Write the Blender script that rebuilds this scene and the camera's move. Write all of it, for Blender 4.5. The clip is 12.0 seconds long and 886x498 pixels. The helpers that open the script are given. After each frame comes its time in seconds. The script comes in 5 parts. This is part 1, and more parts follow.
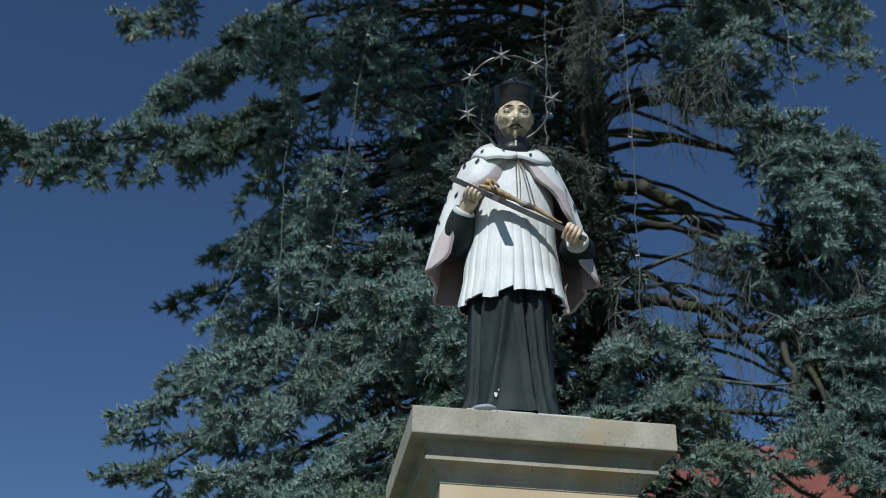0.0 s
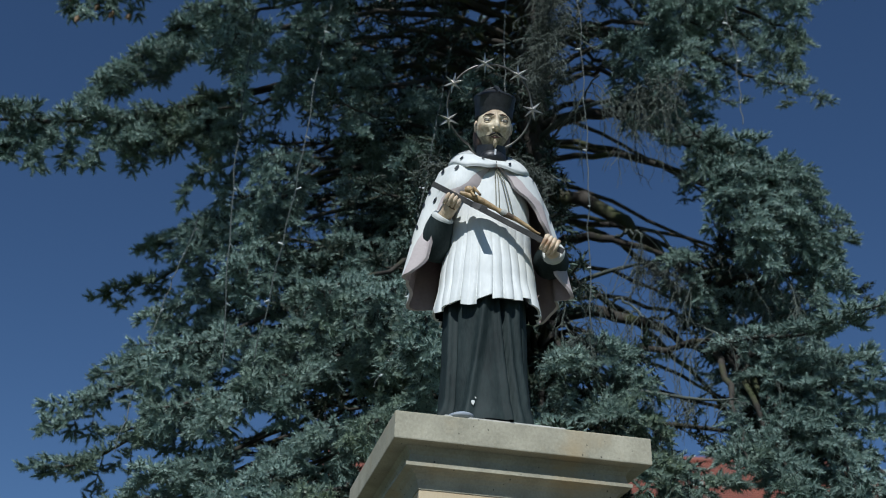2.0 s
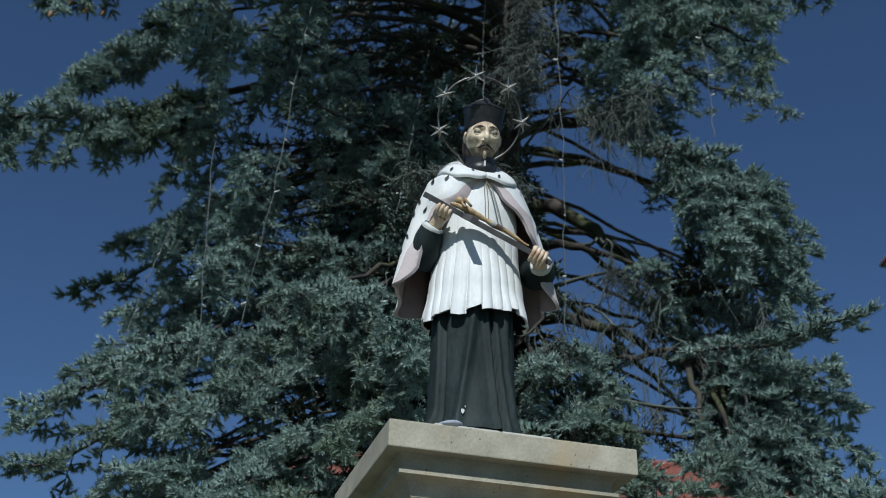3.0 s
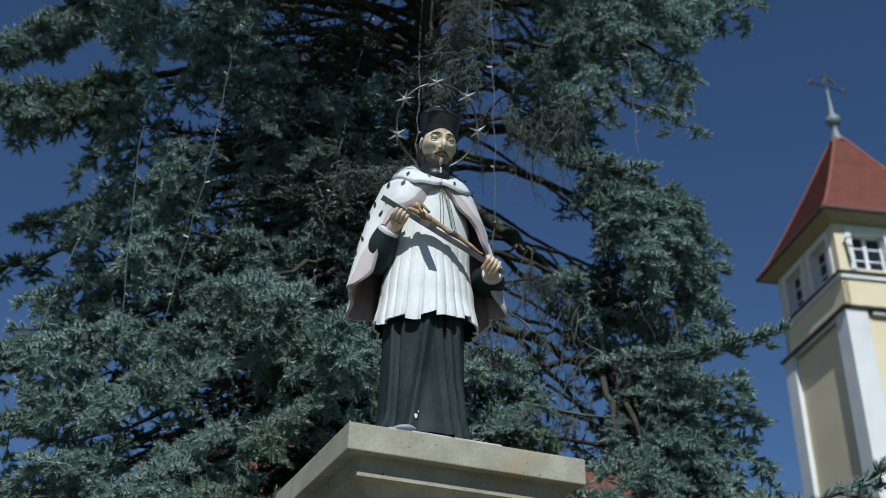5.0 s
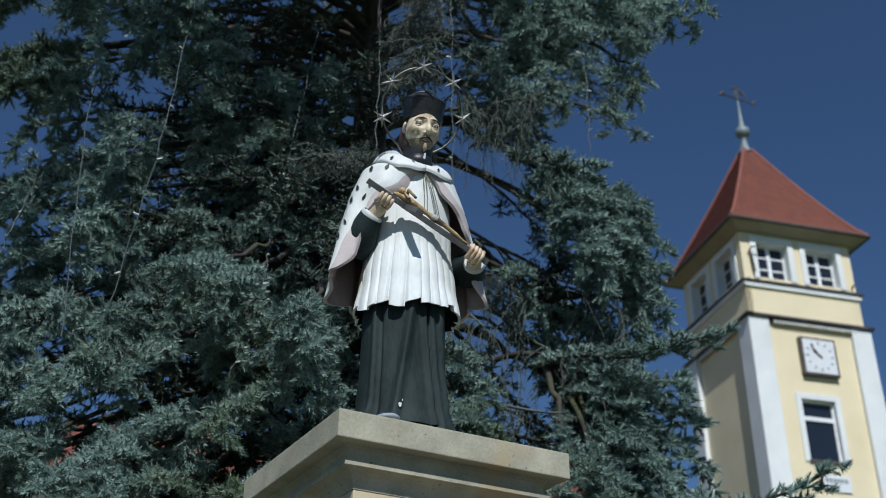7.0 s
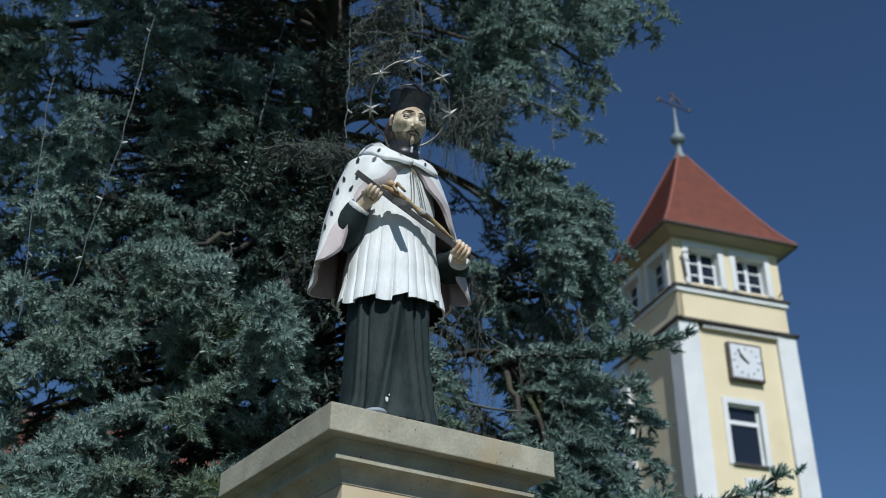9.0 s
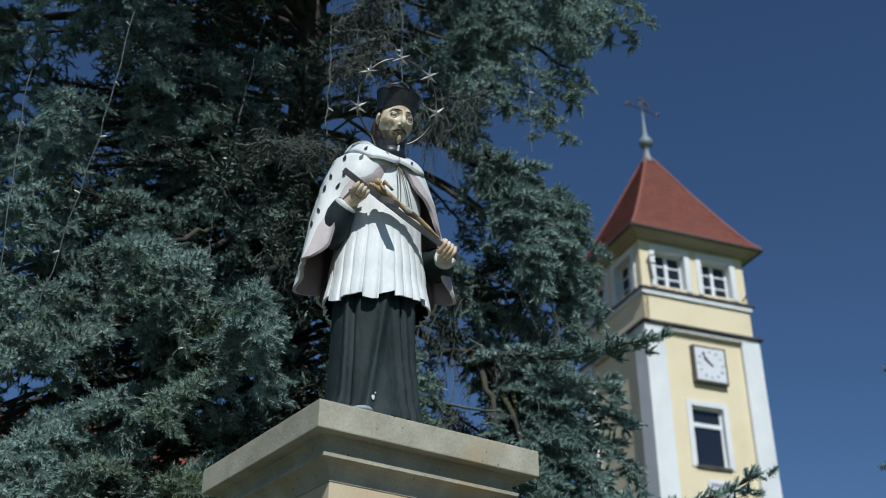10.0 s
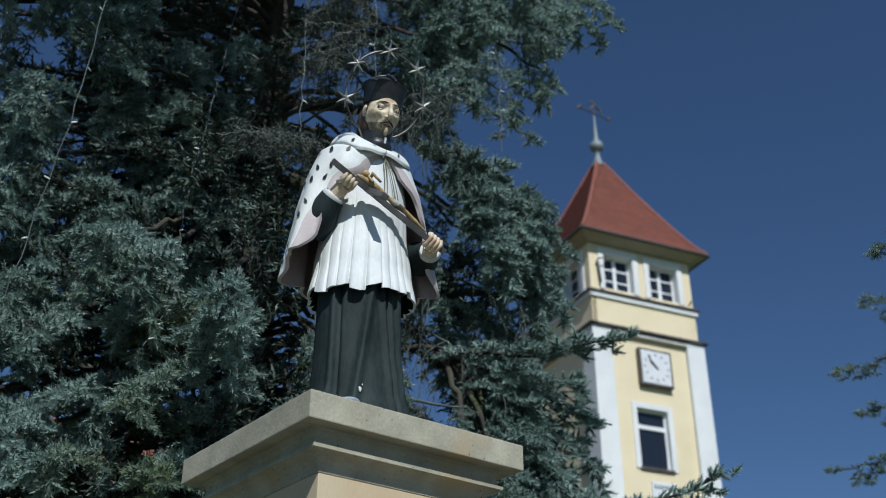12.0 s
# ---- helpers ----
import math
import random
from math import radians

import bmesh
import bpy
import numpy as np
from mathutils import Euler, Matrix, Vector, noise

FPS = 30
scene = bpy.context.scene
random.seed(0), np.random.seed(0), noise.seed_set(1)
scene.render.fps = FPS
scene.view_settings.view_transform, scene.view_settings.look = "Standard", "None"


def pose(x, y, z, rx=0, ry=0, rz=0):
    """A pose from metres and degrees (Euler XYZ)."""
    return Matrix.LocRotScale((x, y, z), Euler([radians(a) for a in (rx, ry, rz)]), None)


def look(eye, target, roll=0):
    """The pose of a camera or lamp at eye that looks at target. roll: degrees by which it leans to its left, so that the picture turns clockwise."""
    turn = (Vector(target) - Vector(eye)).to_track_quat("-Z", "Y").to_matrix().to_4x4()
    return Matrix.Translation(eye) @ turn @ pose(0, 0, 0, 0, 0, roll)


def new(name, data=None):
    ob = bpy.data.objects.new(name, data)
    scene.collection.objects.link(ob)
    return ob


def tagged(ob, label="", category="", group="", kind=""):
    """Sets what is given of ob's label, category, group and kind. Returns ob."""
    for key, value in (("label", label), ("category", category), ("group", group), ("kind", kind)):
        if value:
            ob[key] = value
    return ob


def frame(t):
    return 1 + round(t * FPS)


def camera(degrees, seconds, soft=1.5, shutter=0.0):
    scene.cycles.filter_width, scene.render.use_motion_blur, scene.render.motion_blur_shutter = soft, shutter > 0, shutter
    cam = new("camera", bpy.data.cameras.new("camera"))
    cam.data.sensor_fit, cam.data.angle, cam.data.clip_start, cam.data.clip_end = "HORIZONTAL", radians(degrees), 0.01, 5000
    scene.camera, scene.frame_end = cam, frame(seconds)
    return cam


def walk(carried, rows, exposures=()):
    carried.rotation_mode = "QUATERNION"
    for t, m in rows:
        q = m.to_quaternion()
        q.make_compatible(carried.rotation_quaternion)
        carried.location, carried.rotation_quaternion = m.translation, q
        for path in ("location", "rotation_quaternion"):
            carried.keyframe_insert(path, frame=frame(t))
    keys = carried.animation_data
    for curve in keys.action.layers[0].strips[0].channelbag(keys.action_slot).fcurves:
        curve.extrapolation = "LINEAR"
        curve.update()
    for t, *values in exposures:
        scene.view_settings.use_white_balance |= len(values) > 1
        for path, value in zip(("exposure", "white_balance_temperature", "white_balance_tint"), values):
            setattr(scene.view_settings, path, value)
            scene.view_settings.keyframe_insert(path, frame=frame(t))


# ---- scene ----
cam = camera(43.6, 12.0, soft=1.0)
cam.data.dof.use_dof, cam.data.dof.focus_distance, cam.data.dof.aperture_fstop = True, 5.1, 2.5
PATH = [
    (0, (-0.297, 0.025, 1.632), (-0.073, 1.751, 2.617), 1.6),
    (0.5, (-0.356, 0.043, 1.634), (-0.097, 1.763, 2.62), 1.4),
    (1, (-0.437, 0.065, 1.636), (-0.13, 1.776, 2.624), 1.8),
    (1.5, (-0.522, 0.078, 1.639), (-0.177, 1.782, 2.628), 1.8),
    (2, (-0.617, 0.077, 1.648), (-0.227, 1.771, 2.637), 1.7),
    (2.5, (-0.703, 0.064, 1.65), (-0.277, 1.749, 2.639), 1.6),
    (3, (-0.803, 0.044, 1.652), (-0.33, 1.716, 2.642), 1.5),
    (3.2, (-0.848, 0.041, 1.648), (-0.359, 1.708, 2.64), 1.5),
    (4.8, (-1.103, 0.097, 1.669), (-0.449, 1.709, 2.656), 1.0),
    (5, (-1.134, 0.106, 1.667), (-0.461, 1.71, 2.654), 1.0),
    (5.5, (-1.207, 0.166, 1.674), (-0.492, 1.753, 2.659), 0.9),
    (6, (-1.287, 0.228, 1.672), (-0.531, 1.797, 2.655), 0.8),
    (6.5, (-1.353, 0.291, 1.668), (-0.564, 1.844, 2.651), 0.7),
    (7, (-1.421, 0.352, 1.677), (-0.591, 1.884, 2.658), 0.6),
    (9, (-1.628, 0.509, 1.683), (-0.687, 1.979, 2.66), 0.4),
    (9.5, (-1.667, 0.534, 1.682), (-0.703, 1.989, 2.659), 0.3),
    (10, (-1.708, 0.556, 1.674), (-0.716, 1.991, 2.651), 0.2),
    (10.5, (-1.733, 0.594, 1.669), (-0.719, 2.014, 2.647), 0.0),
    (11, (-1.771, 0.626, 1.668), (-0.736, 2.031, 2.645), 0.0),
    (11.5, (-1.811, 0.641, 1.659), (-0.759, 2.035, 2.635), 0.0),
    (12, (-1.847, 0.674, 1.649), (-0.776, 2.052, 2.626), -0.1),
]
walk(cam, [(t, look(eye, target, roll)) for t, eye, target, roll in PATH], exposures=[(0.0, -0.26, 5780, 8), (12.0, -0.26, 5780, 8)])

# ---- world and sun ----
SUN_AZ, SUN_EL = radians(24), radians(44)      # the sun stands behind the camera, to its left
world = bpy.data.worlds.new("world")
scene.world = world
world.use_nodes = True
wn = world.node_tree
sky = wn.nodes.new("ShaderNodeTexSky")
sky.sky_type, sky.sun_disc = "NISHITA", False
sky.sun_elevation, sky.sun_rotation = SUN_EL, radians(180) + SUN_AZ
sky.altitude, sky.air_density, sky.dust_density, sky.ozone_density = 600, 1.0, 0.1, 6.0
wn.links.new(sky.outputs[0], wn.nodes["Background"].inputs[0])
wn.nodes["Background"].inputs[1].default_value = 0.070
sun = new("sun", bpy.data.lights.new("sun", "SUN"))
sun.data.energy, sun.data.angle, sun.data.color = 5.0, radians(0.53), (1.0, 0.95, 0.88)
to_sun = Vector((-math.sin(SUN_AZ) * math.cos(SUN_EL), -math.cos(SUN_AZ) * math.cos(SUN_EL), math.sin(SUN_EL)))
sun.matrix_world = look(to_sun * 60, (0, 0, 0))


# ---- materials ----
def mat(name, c1, c2, scale=6.0, fine=60.0, rough=0.7, bump=0.15, metal=0.0, c3=None, stretch=(1, 1, 1), island=0.0, spec=0.5, bumpdist=0.01, pits=0.0):
    """Two colours mixed by a broad and a fine noise; c3: stains; island: random value per separate piece."""
    m = bpy.data.materials.new(name)
    m.use_nodes = True
    nt = m.node_tree
    b = nt.nodes["Principled BSDF"]
    b.inputs["Roughness"].default_value, b.inputs["Metallic"].default_value = rough, metal
    b.inputs["Specular IOR Level"].default_value = spec
    tc = nt.nodes.new("ShaderNodeTexCoord")
    mp = nt.nodes.new("ShaderNodeMapping")
    mp.inputs["Scale"].default_value = stretch
    nt.links.new(tc.outputs["Object"], mp.inputs[0])

    def tex(sc, detail):
        n = nt.nodes.new("ShaderNodeTexNoise")
        n.inputs["Scale"].default_value, n.inputs["Detail"].default_value = sc, detail
        nt.links.new(mp.outputs[0], n.inputs["Vector"])
        return n

    def ramp(src, lo, hi):
        r = nt.nodes.new("ShaderNodeMapRange")
        r.inputs[1].default_value, r.inputs[2].default_value = lo, hi
        nt.links.new(src, r.inputs[0])
        return r.outputs[0]

    def mix(fac, a, bb):
        x = nt.nodes.new("ShaderNodeMix")
        x.data_type = "RGBA"
        nt.links.new(fac, x.inputs[0]) if not isinstance(fac, float) else None
        for sock, v in ((x.inputs[6], a), (x.inputs[7], bb)):
            if isinstance(v, tuple):
                sock.default_value = (*v, 1)
            else:
                nt.links.new(v, sock)
        return x.outputs[2]

    broad, small = tex(scale, 4), tex(fine, 3)
    add = nt.nodes.new("ShaderNodeMath")
    add.operation = "MULTIPLY_ADD"
    add.inputs[1].default_value = 0.45
    nt.links.new(small.outputs[0], add.inputs[0])
    nt.links.new(broad.outputs[0], add.inputs[2])
    fac = ramp(add.outputs[0], 0.52, 0.92)
    if island:
        geo = nt.nodes.new("ShaderNodeNewGeometry")
        isl = nt.nodes.new("ShaderNodeMath")
        isl.operation = "MULTIPLY_ADD"
        isl.inputs[1].default_value = island
        nt.links.new(geo.outputs["Random Per Island"], isl.inputs[0])
        nt.links.new(fac, isl.inputs[2])
        fac = ramp(isl.outputs[0], island * 0.5, 1 + island * 0.5)
    col = mix(fac, c1, c2)
    if c3:
        stain = tex(scale * 0.45, 5)
        col = mix(ramp(stain.outputs[0], 0.55, 0.72), col, c3)
    if pits:
        vo = nt.nodes.new("ShaderNodeTexVoronoi")
        vo.inputs["Scale"].default_value = pits
        nt.links.new(mp.outputs[0], vo.inputs["Vector"])
        sep = nt.nodes.new("ShaderNodeSeparateColor")
        nt.links.new(vo.outputs["Color"], sep.inputs[0])
        size = nt.nodes.new("ShaderNodeMath")
        size.operation = "MULTIPLY_ADD"
        size.inputs[1].default_value, size.inputs[2].default_value = 0.6, -0.42
        nt.links.new(sep.outputs[0], size.inputs[0])
        diff = nt.nodes.new("ShaderNodeMath")
        diff.operation = "SUBTRACT"
        nt.links.new(size.outputs[0], diff.inputs[0])
        nt.links.new(vo.outputs["Distance"], diff.inputs[1])
        col = mix(ramp(diff.outputs[0], -0.02, 0.02), col, tuple(0.25 * v for v in c2))
    nt.links.new(col, b.inputs["Base Color"])
    rr = nt.nodes.new("ShaderNodeMapRange")
    rr.inputs[3].default_value, rr.inputs[4].default_value = max(rough - 0.1, 0.02), min(rough + 0.12, 1)
    nt.links.new(small.outputs[0], rr.inputs[0])
    nt.links.new(rr.outputs[0], b.inputs["Roughness"])
    if bump:
        bp = nt.nodes.new("ShaderNodeBump")
        bp.inputs["Strength"].default_value, bp.inputs["Distance"].default_value = bump, bumpdist
        nt.links.new(add.outputs[0], bp.inputs["Height"])
        nt.links.new(bp.outputs[0], b.inputs["Normal"])
    return m


M_WHITE = mat("painted_white", (0.71, 0.735, 0.71), (0.60, 0.625, 0.60), 7, 70, 0.6, 0.3, c3=(0.53, 0.54, 0.49), stretch=(1, 1, 0.45))
M_ROBE = mat("painted_black_robe", (0.007, 0.014, 0.014), (0.030, 0.044, 0.043), 6, 70, 0.7, 0.4, spec=0.25, stretch=(1, 1, 0.35))
M_BLACK = mat("painted_black", (0.010, 0.011, 0.013), (0.028, 0.031, 0.034), 12, 90, 0.42, 0.2)
M_LINING = mat("painted_lining", (0.40, 0.345, 0.33), (0.50, 0.445, 0.43), 8, 70, 0.6, 0.12)
M_LINING_SHADE = mat("painted_lining_shade", (0.23, 0.175, 0.17), (0.31, 0.24, 0.23), 8, 70, 0.65, 0.12)
M_SKIN = mat("painted_skin", (0.52, 0.38, 0.24), (0.66, 0.55, 0.40), 34, 120, 0.5, 0.3, c3=(0.30, 0.17, 0.09))
M_FACE = mat("painted_face", (0.80, 0.71, 0.52), (0.47, 0.36, 0.22), 22, 90, 0.5, 0.45, c3=(0.27, 0.17, 0.09))
M_BEARD = mat("painted_beard", (0.20, 0.165, 0.10), (0.46, 0.38, 0.25), 30, 120, 0.55, 0.2)
M_EYE = mat("painted_eye", (0.58, 0.57, 0.52), (0.44, 0.42, 0.38), 30, 120, 0.4, 0.05)
M_IRIS = mat("painted_iris", (0.10, 0.09, 0.08), (0.18, 0.16, 0.13), 30, 120, 0.4, 0.0)
M_MOUSTACHE = mat("painted_moustache", (0.022, 0.018, 0.015), (0.05, 0.04, 0.03), 30, 120, 0.5, 0.2)
M_LIP = mat("painted_lip", (0.11, 0.055, 0.045), (0.17, 0.085, 0.065), 30, 120, 0.5, 0.1)
M_HAIR = mat("painted_hair", (0.055, 0.034, 0.024), (0.11, 0.065, 0.045), 20, 90, 0.5, 0.3)
M_OCHRE = mat("painted_ochre", (0.30, 0.19, 0.08), (0.55, 0.41, 0.22), 30, 120, 0.5, 0.3, c3=(0.09, 0.06, 0.035))
M_CROSS = mat("painted_grey_wood", (0.055, 0.055, 0.055), (0.12, 0.115, 0.11), 18, 120, 0.5, 0.2)
M_SHOE = mat("painted_shoe", (0.24, 0.28, 0.33), (0.34, 0.37, 0.40), 25, 120, 0.6, 0.2)
M_CORD = mat("gold_cord", (0.10, 0.095, 0.06), (0.26, 0.25, 0.17), 40, 200, 0.5, 0.1)
M_SLAB = mat("painted_base_slab", (0.50, 0.50, 0.46), (0.36, 0.36, 0.31), 10, 120, 0.75, 0.4)
M_SILVER = mat("dull_silver", (0.42, 0.41, 0.38), (0.62, 0.60, 0.55), 20, 150, 0.34, 0.1, metal=0.9)
M_IRON = mat("ring_iron", (0.11, 0.105, 0.095), (0.22, 0.21, 0.19), 20, 150, 0.42, 0.1, metal=0.8)
M_CAP = mat("cap_sandstone", (0.43, 0.405, 0.305), (0.285, 0.27, 0.20), 7, 110, 0.88, 0.5, c3=(0.36, 0.285, 0.165), stretch=(1, 1, 0.8), bumpdist=0.008, pits=52)
M_DIE = mat("die_sandstone", (0.56, 0.47, 0.31), (0.50, 0.39, 0.24), 3, 140, 0.85, 0.3, c3=(0.56, 0.40, 0.26), stretch=(1, 1, 0.25), bumpdist=0.005, pits=14)
M_PLASTER = mat("yellow_plaster", (0.76, 0.66, 0.445), (0.71, 0.61, 0.40), 0.8, 20, 0.85, 0.2, c3=(0.67, 0.565, 0.36))
M_TRIM = mat("white_plaster", (0.74, 0.75, 0.73), (0.66, 0.67, 0.66), 1.0, 20, 0.8, 0.15, c3=(0.60, 0.61, 0.60))
M_TILE = mat("red_roof_tile", (0.225, 0.068, 0.038), (0.16, 0.050, 0.033), 2.5, 14, 0.7, 0.4, c3=(0.19, 0.06, 0.045), island=0.5, bumpdist=0.03)
M_RIDGE = mat("ridge_tile", (0.25, 0.082, 0.052), (0.19, 0.064, 0.044), 2.5, 14, 0.7, 0.4, bumpdist=0.03)
M_DARKMETAL = mat("dark_sheet_metal", (0.05, 0.04, 0.035), (0.09, 0.075, 0.065), 3, 30, 0.5, 0.1)
M_SOFFIT = mat("soffit_boards", (0.36, 0.31, 0.22), (0.30, 0.26, 0.19), 2, 20, 0.7, 0.2)
M_ZINC = mat("zinc", (0.24, 0.28, 0.29), (0.18, 0.215, 0.225), 4, 40, 0.6, 0.1, metal=0.15)
M_CLOCK = mat("clock_enamel", (0.72, 0.73, 0.74), (0.66, 0.67, 0.68), 3, 30, 0.4, 0.05)
M_FRAMEWHITE = mat("window_paint", (0.78, 0.79, 0.79), (0.72, 0.73, 0.73), 4, 40, 0.5, 0.05)
M_GRASS = mat("lawn", (0.05, 0.085, 0.025), (0.08, 0.11, 0.035), 0.6, 30, 0.9, 0.5, c3=(0.10, 0.09, 0.05))
M_PAVING = mat("paving", (0.13, 0.125, 0.115), (0.09, 0.088, 0.082), 1.5, 60, 0.85, 0.3)
M_BARK = mat("spruce_bark", (0.035, 0.028, 0.022), (0.085, 0.07, 0.058), 7, 50, 0.9, 0.8, stretch=(1, 1, 0.35), c3=(0.11, 0.11, 0.08), bumpdist=0.03)
M_LIMB = mat("limb_bark", (0.022, 0.019, 0.015), (0.058, 0.051, 0.041), 6, 60, 0.9, 0.6, c3=(0.075, 0.09, 0.03))
M_TWIG = mat("needled_twig", (0.060, 0.095, 0.075), (0.160, 0.220, 0.185), 3, 40, 0.75, 0.0, spec=0.3)
M_DEAD = mat("dead_twig", (0.048, 0.060, 0.050), (0.130, 0.150, 0.128), 5, 80, 0.9, 0.3, island=0.6)
M_NEEDLE = mat("blue_spruce_needle", (0.112, 0.178, 0.150), (0.345, 0.465, 0.412), 1.6, 9, 0.5, 0.0, c3=(0.115, 0.150, 0.058), island=0.3, spec=0.45)
M_NEEDLE_FAR = mat("spruce_needle", (0.115, 0.175, 0.145), (0.24, 0.33, 0.28), 1.6, 14, 0.5, 0.0, c3=(0.11, 0.15, 0.07), island=0.9, spec=0.4)
# old inner needles, near black: the shade inside the crown is in their colour
M_NEEDLE_OLD_SHADE = mat("old_needle_shade", (0.018, 0.028, 0.020), (0.036, 0.048, 0.030), 1.6, 14, 0.6, 0.0, island=0.9, spec=0.3)


def see_through(m, share):
    """Round needles catch light from every side: part of the light passes to the far face."""
    nt = m.node_tree
    b = nt.nodes["Principled BSDF"]
    tr, mix = nt.nodes.new("ShaderNodeBsdfTranslucent"), nt.nodes.new("ShaderNodeMixShader")
    mix.inputs[0].default_value = share
    nt.links.new(b.inputs["Base Color"].links[0].from_socket, tr.inputs["Color"])
    out = nt.nodes["Material Output"]
    nt.links.new(b.outputs[0], mix.inputs[1])
    nt.links.new(tr.outputs[0], mix.inputs[2])
    nt.links.new(mix.outputs[0], out.inputs["Surface"])


for m in (M_NEEDLE, M_NEEDLE_FAR, M_NEEDLE_OLD_SHADE):
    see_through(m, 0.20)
M_CONE = mat("cone_scale", (0.20, 0.125, 0.07), (0.30, 0.20, 0.12), 30, 120, 0.7, 0.4)
M_WIRE = mat("green_cable", (0.045, 0.06, 0.055), (0.08, 0.095, 0.09), 20, 90, 0.5, 0.1)
M_BULB = mat("clear_bulb", (0.72, 0.74, 0.74), (0.62, 0.64, 0.64), 30, 90, 0.3, 0.0)


def glass_mat():
    m = bpy.data.materials.new("window_glass")
    m.use_nodes = True
    b = m.node_tree.nodes["Principled BSDF"]
    b.inputs["Base Color"].default_value = (0.015, 0.02, 0.03, 1)
    b.inputs["Roughness"].default_value = 0.04
    b.inputs["IOR"].default_value = 1.5
    return m


M_GLASS = glass_mat()


# ---- mesh building ----
class MB:
    """Collects vertices, faces and material slots of one mesh."""

    def __init__(self):
        self.v, self.f, self.m, self.s, self.mats = [], [], [], [], []

    def slot(self, material):
        if material not in self.mats:
            self.mats.append(material)
        return self.mats.index(material)

    def grid(self, pts, material, wrap=False, smooth=True, pick=None):
        """pts: rows of points; wrap: the rows are closed. pick(i, j): another material for a face, or None."""
        base, nr, nc = len(self.v), len(pts), len(pts[0])
        for row in pts:
            self.v.extend(tuple(p) for p in row)
        k = self.slot(material)
        for i in range(nr - 1):
            for j in range(nc if wrap else nc - 1):
                j2 = (j + 1) % nc
                self.f.append((base + i * nc + j, base + i * nc + j2, base + (i + 1) * nc + j2, base + (i + 1) * nc + j))
                other = pick(i, j) if pick else None
                self.m.append(self.slot(other) if other else k)
                self.s.append(smooth)
        return self

    def fan(self, ring, material, flip=False):
        base = len(self.v)
        self.v.extend(tuple(p) for p in ring)
        idx = list(range(base, base + len(ring)))
        self.f.append(tuple(reversed(idx)) if flip else tuple(idx))
        self.m.append(self.slot(material))
        self.s.append(False)
        return self

    def box(self, x0, y0, z0, x1, y1, z1, material, bevel=0.0, m=None):
        bm = bmesh.new()
        bmesh.ops.create_cube(bm, size=1, matrix=Matrix.Translation(((x0 + x1) / 2, (y0 + y1) / 2, (z0 + z1) / 2)) @ Matrix.Diagonal((x1 - x0, y1 - y0, z1 - z0, 1)))
        if bevel:
            bmesh.ops.bevel(bm, geom=bm.edges[:], offset=bevel, segments=2, affect="EDGES", profile=0.6)
        if m is not None:
            bmesh.ops.transform(bm, matrix=m, verts=bm.verts[:])
        bmesh.ops.recalc_face_normals(bm, faces=bm.faces[:])
        bm.verts.index_update()
        base, k = len(self.v), self.slot(material)
        self.v.extend(tuple(v.co) for v in bm.verts)
        for f in bm.faces:
            self.f.append(tuple(base + v.index for v in f.verts))
            self.m.append(k)
            self.s.append(False)
        bm.free()
        return self

    def tube(self, path, radii, material, sides=8, caps=True):
        path = [Vector(p) for p in path]
        rows, up = [], None
        for i, p in enumerate(path):
            d = (path[min(i + 1, len(path) - 1)] - path[max(i - 1, 0)]).normalized()
            if up is None:
                up = d.orthogonal().normalized()
            up = (up - d * up.dot(d)).normalized()
            side = d.cross(up)
            r = radii[i] if isinstance(radii, (list, tuple)) else radii
            rows.append([p + (up * math.cos(a) + side * math.sin(a)) * r for a in (2 * math.pi * k / sides for k in range(sides))])
        self.grid(rows, material, wrap=True)
        if caps:
            self.fan(rows[0], material, True)
            self.fan(rows[-1], material)
        return self

    def blob(self, centre, radii, material, m=None, nu=20, nv=14, shape=None, pick=None):
        """An ellipsoid, turned by m; shape(n): a factor on the radius for the direction n."""
        rows = []
        for i in range(nv + 1):
            la = -math.pi / 2 + math.pi * i / nv
            row = []
            for j in range(nu):
                lo = 2 * math.pi * j / nu
                n = Vector((math.cos(la) * math.sin(lo), -math.cos(la) * math.cos(lo), math.sin(la)))
                k = shape(n) if shape else 1
                p = Vector((n.x * radii[0] * k, n.y * radii[1] * k, n.z * radii[2] * k))
                if m is not None:
                    p = m @ p
                row.append(p + Vector(centre))
            rows.append(row)
        return self.grid(rows, material, wrap=True, pick=pick)

    def data(self, name):
        me = bpy.data.meshes.new(name)
        me.from_pydata(self.v, [], self.f)
        for m in self.mats:
            me.materials.append(m)
        me.polygons.foreach_set("material_index", self.m)
        me.polygons.foreach_set("use_smooth", self.s)
        me.update()
        return me


def part(name, mb, parent=None, label=""):
    ob = new(name, mb.data(name) if isinstance(mb, MB) else mb)
    ob.parent = parent
    if label:
        tagged(ob, label)
    return ob


def thing(name, label, category, at=(0, 0, 0), turn=0.0, group="", kind=""):
    ob = new(name)
    ob.matrix_basis = pose(*at, 0, 0, turn)
    return tagged(ob, label, category, group, kind)


rng = random.Random(7)

# ---- ground ----
g = MB()
g.grid([[(-2500, -2500, 0), (2500, -2500, 0)], [(-2500, 2500, 0), (2500, 2500, 0)]], M_GRASS)
tagged(part("ground", g), "green lawn reaching to the horizon", "lawn", kind="structure")
g = MB()
g.box(-6, -6, -0.05, 5, 6.2, 0.03, M_PAVING, 0.01)
tagged(part("pavement", g), "grey paved square in front of the pedestal", "pavement", kind="structure")

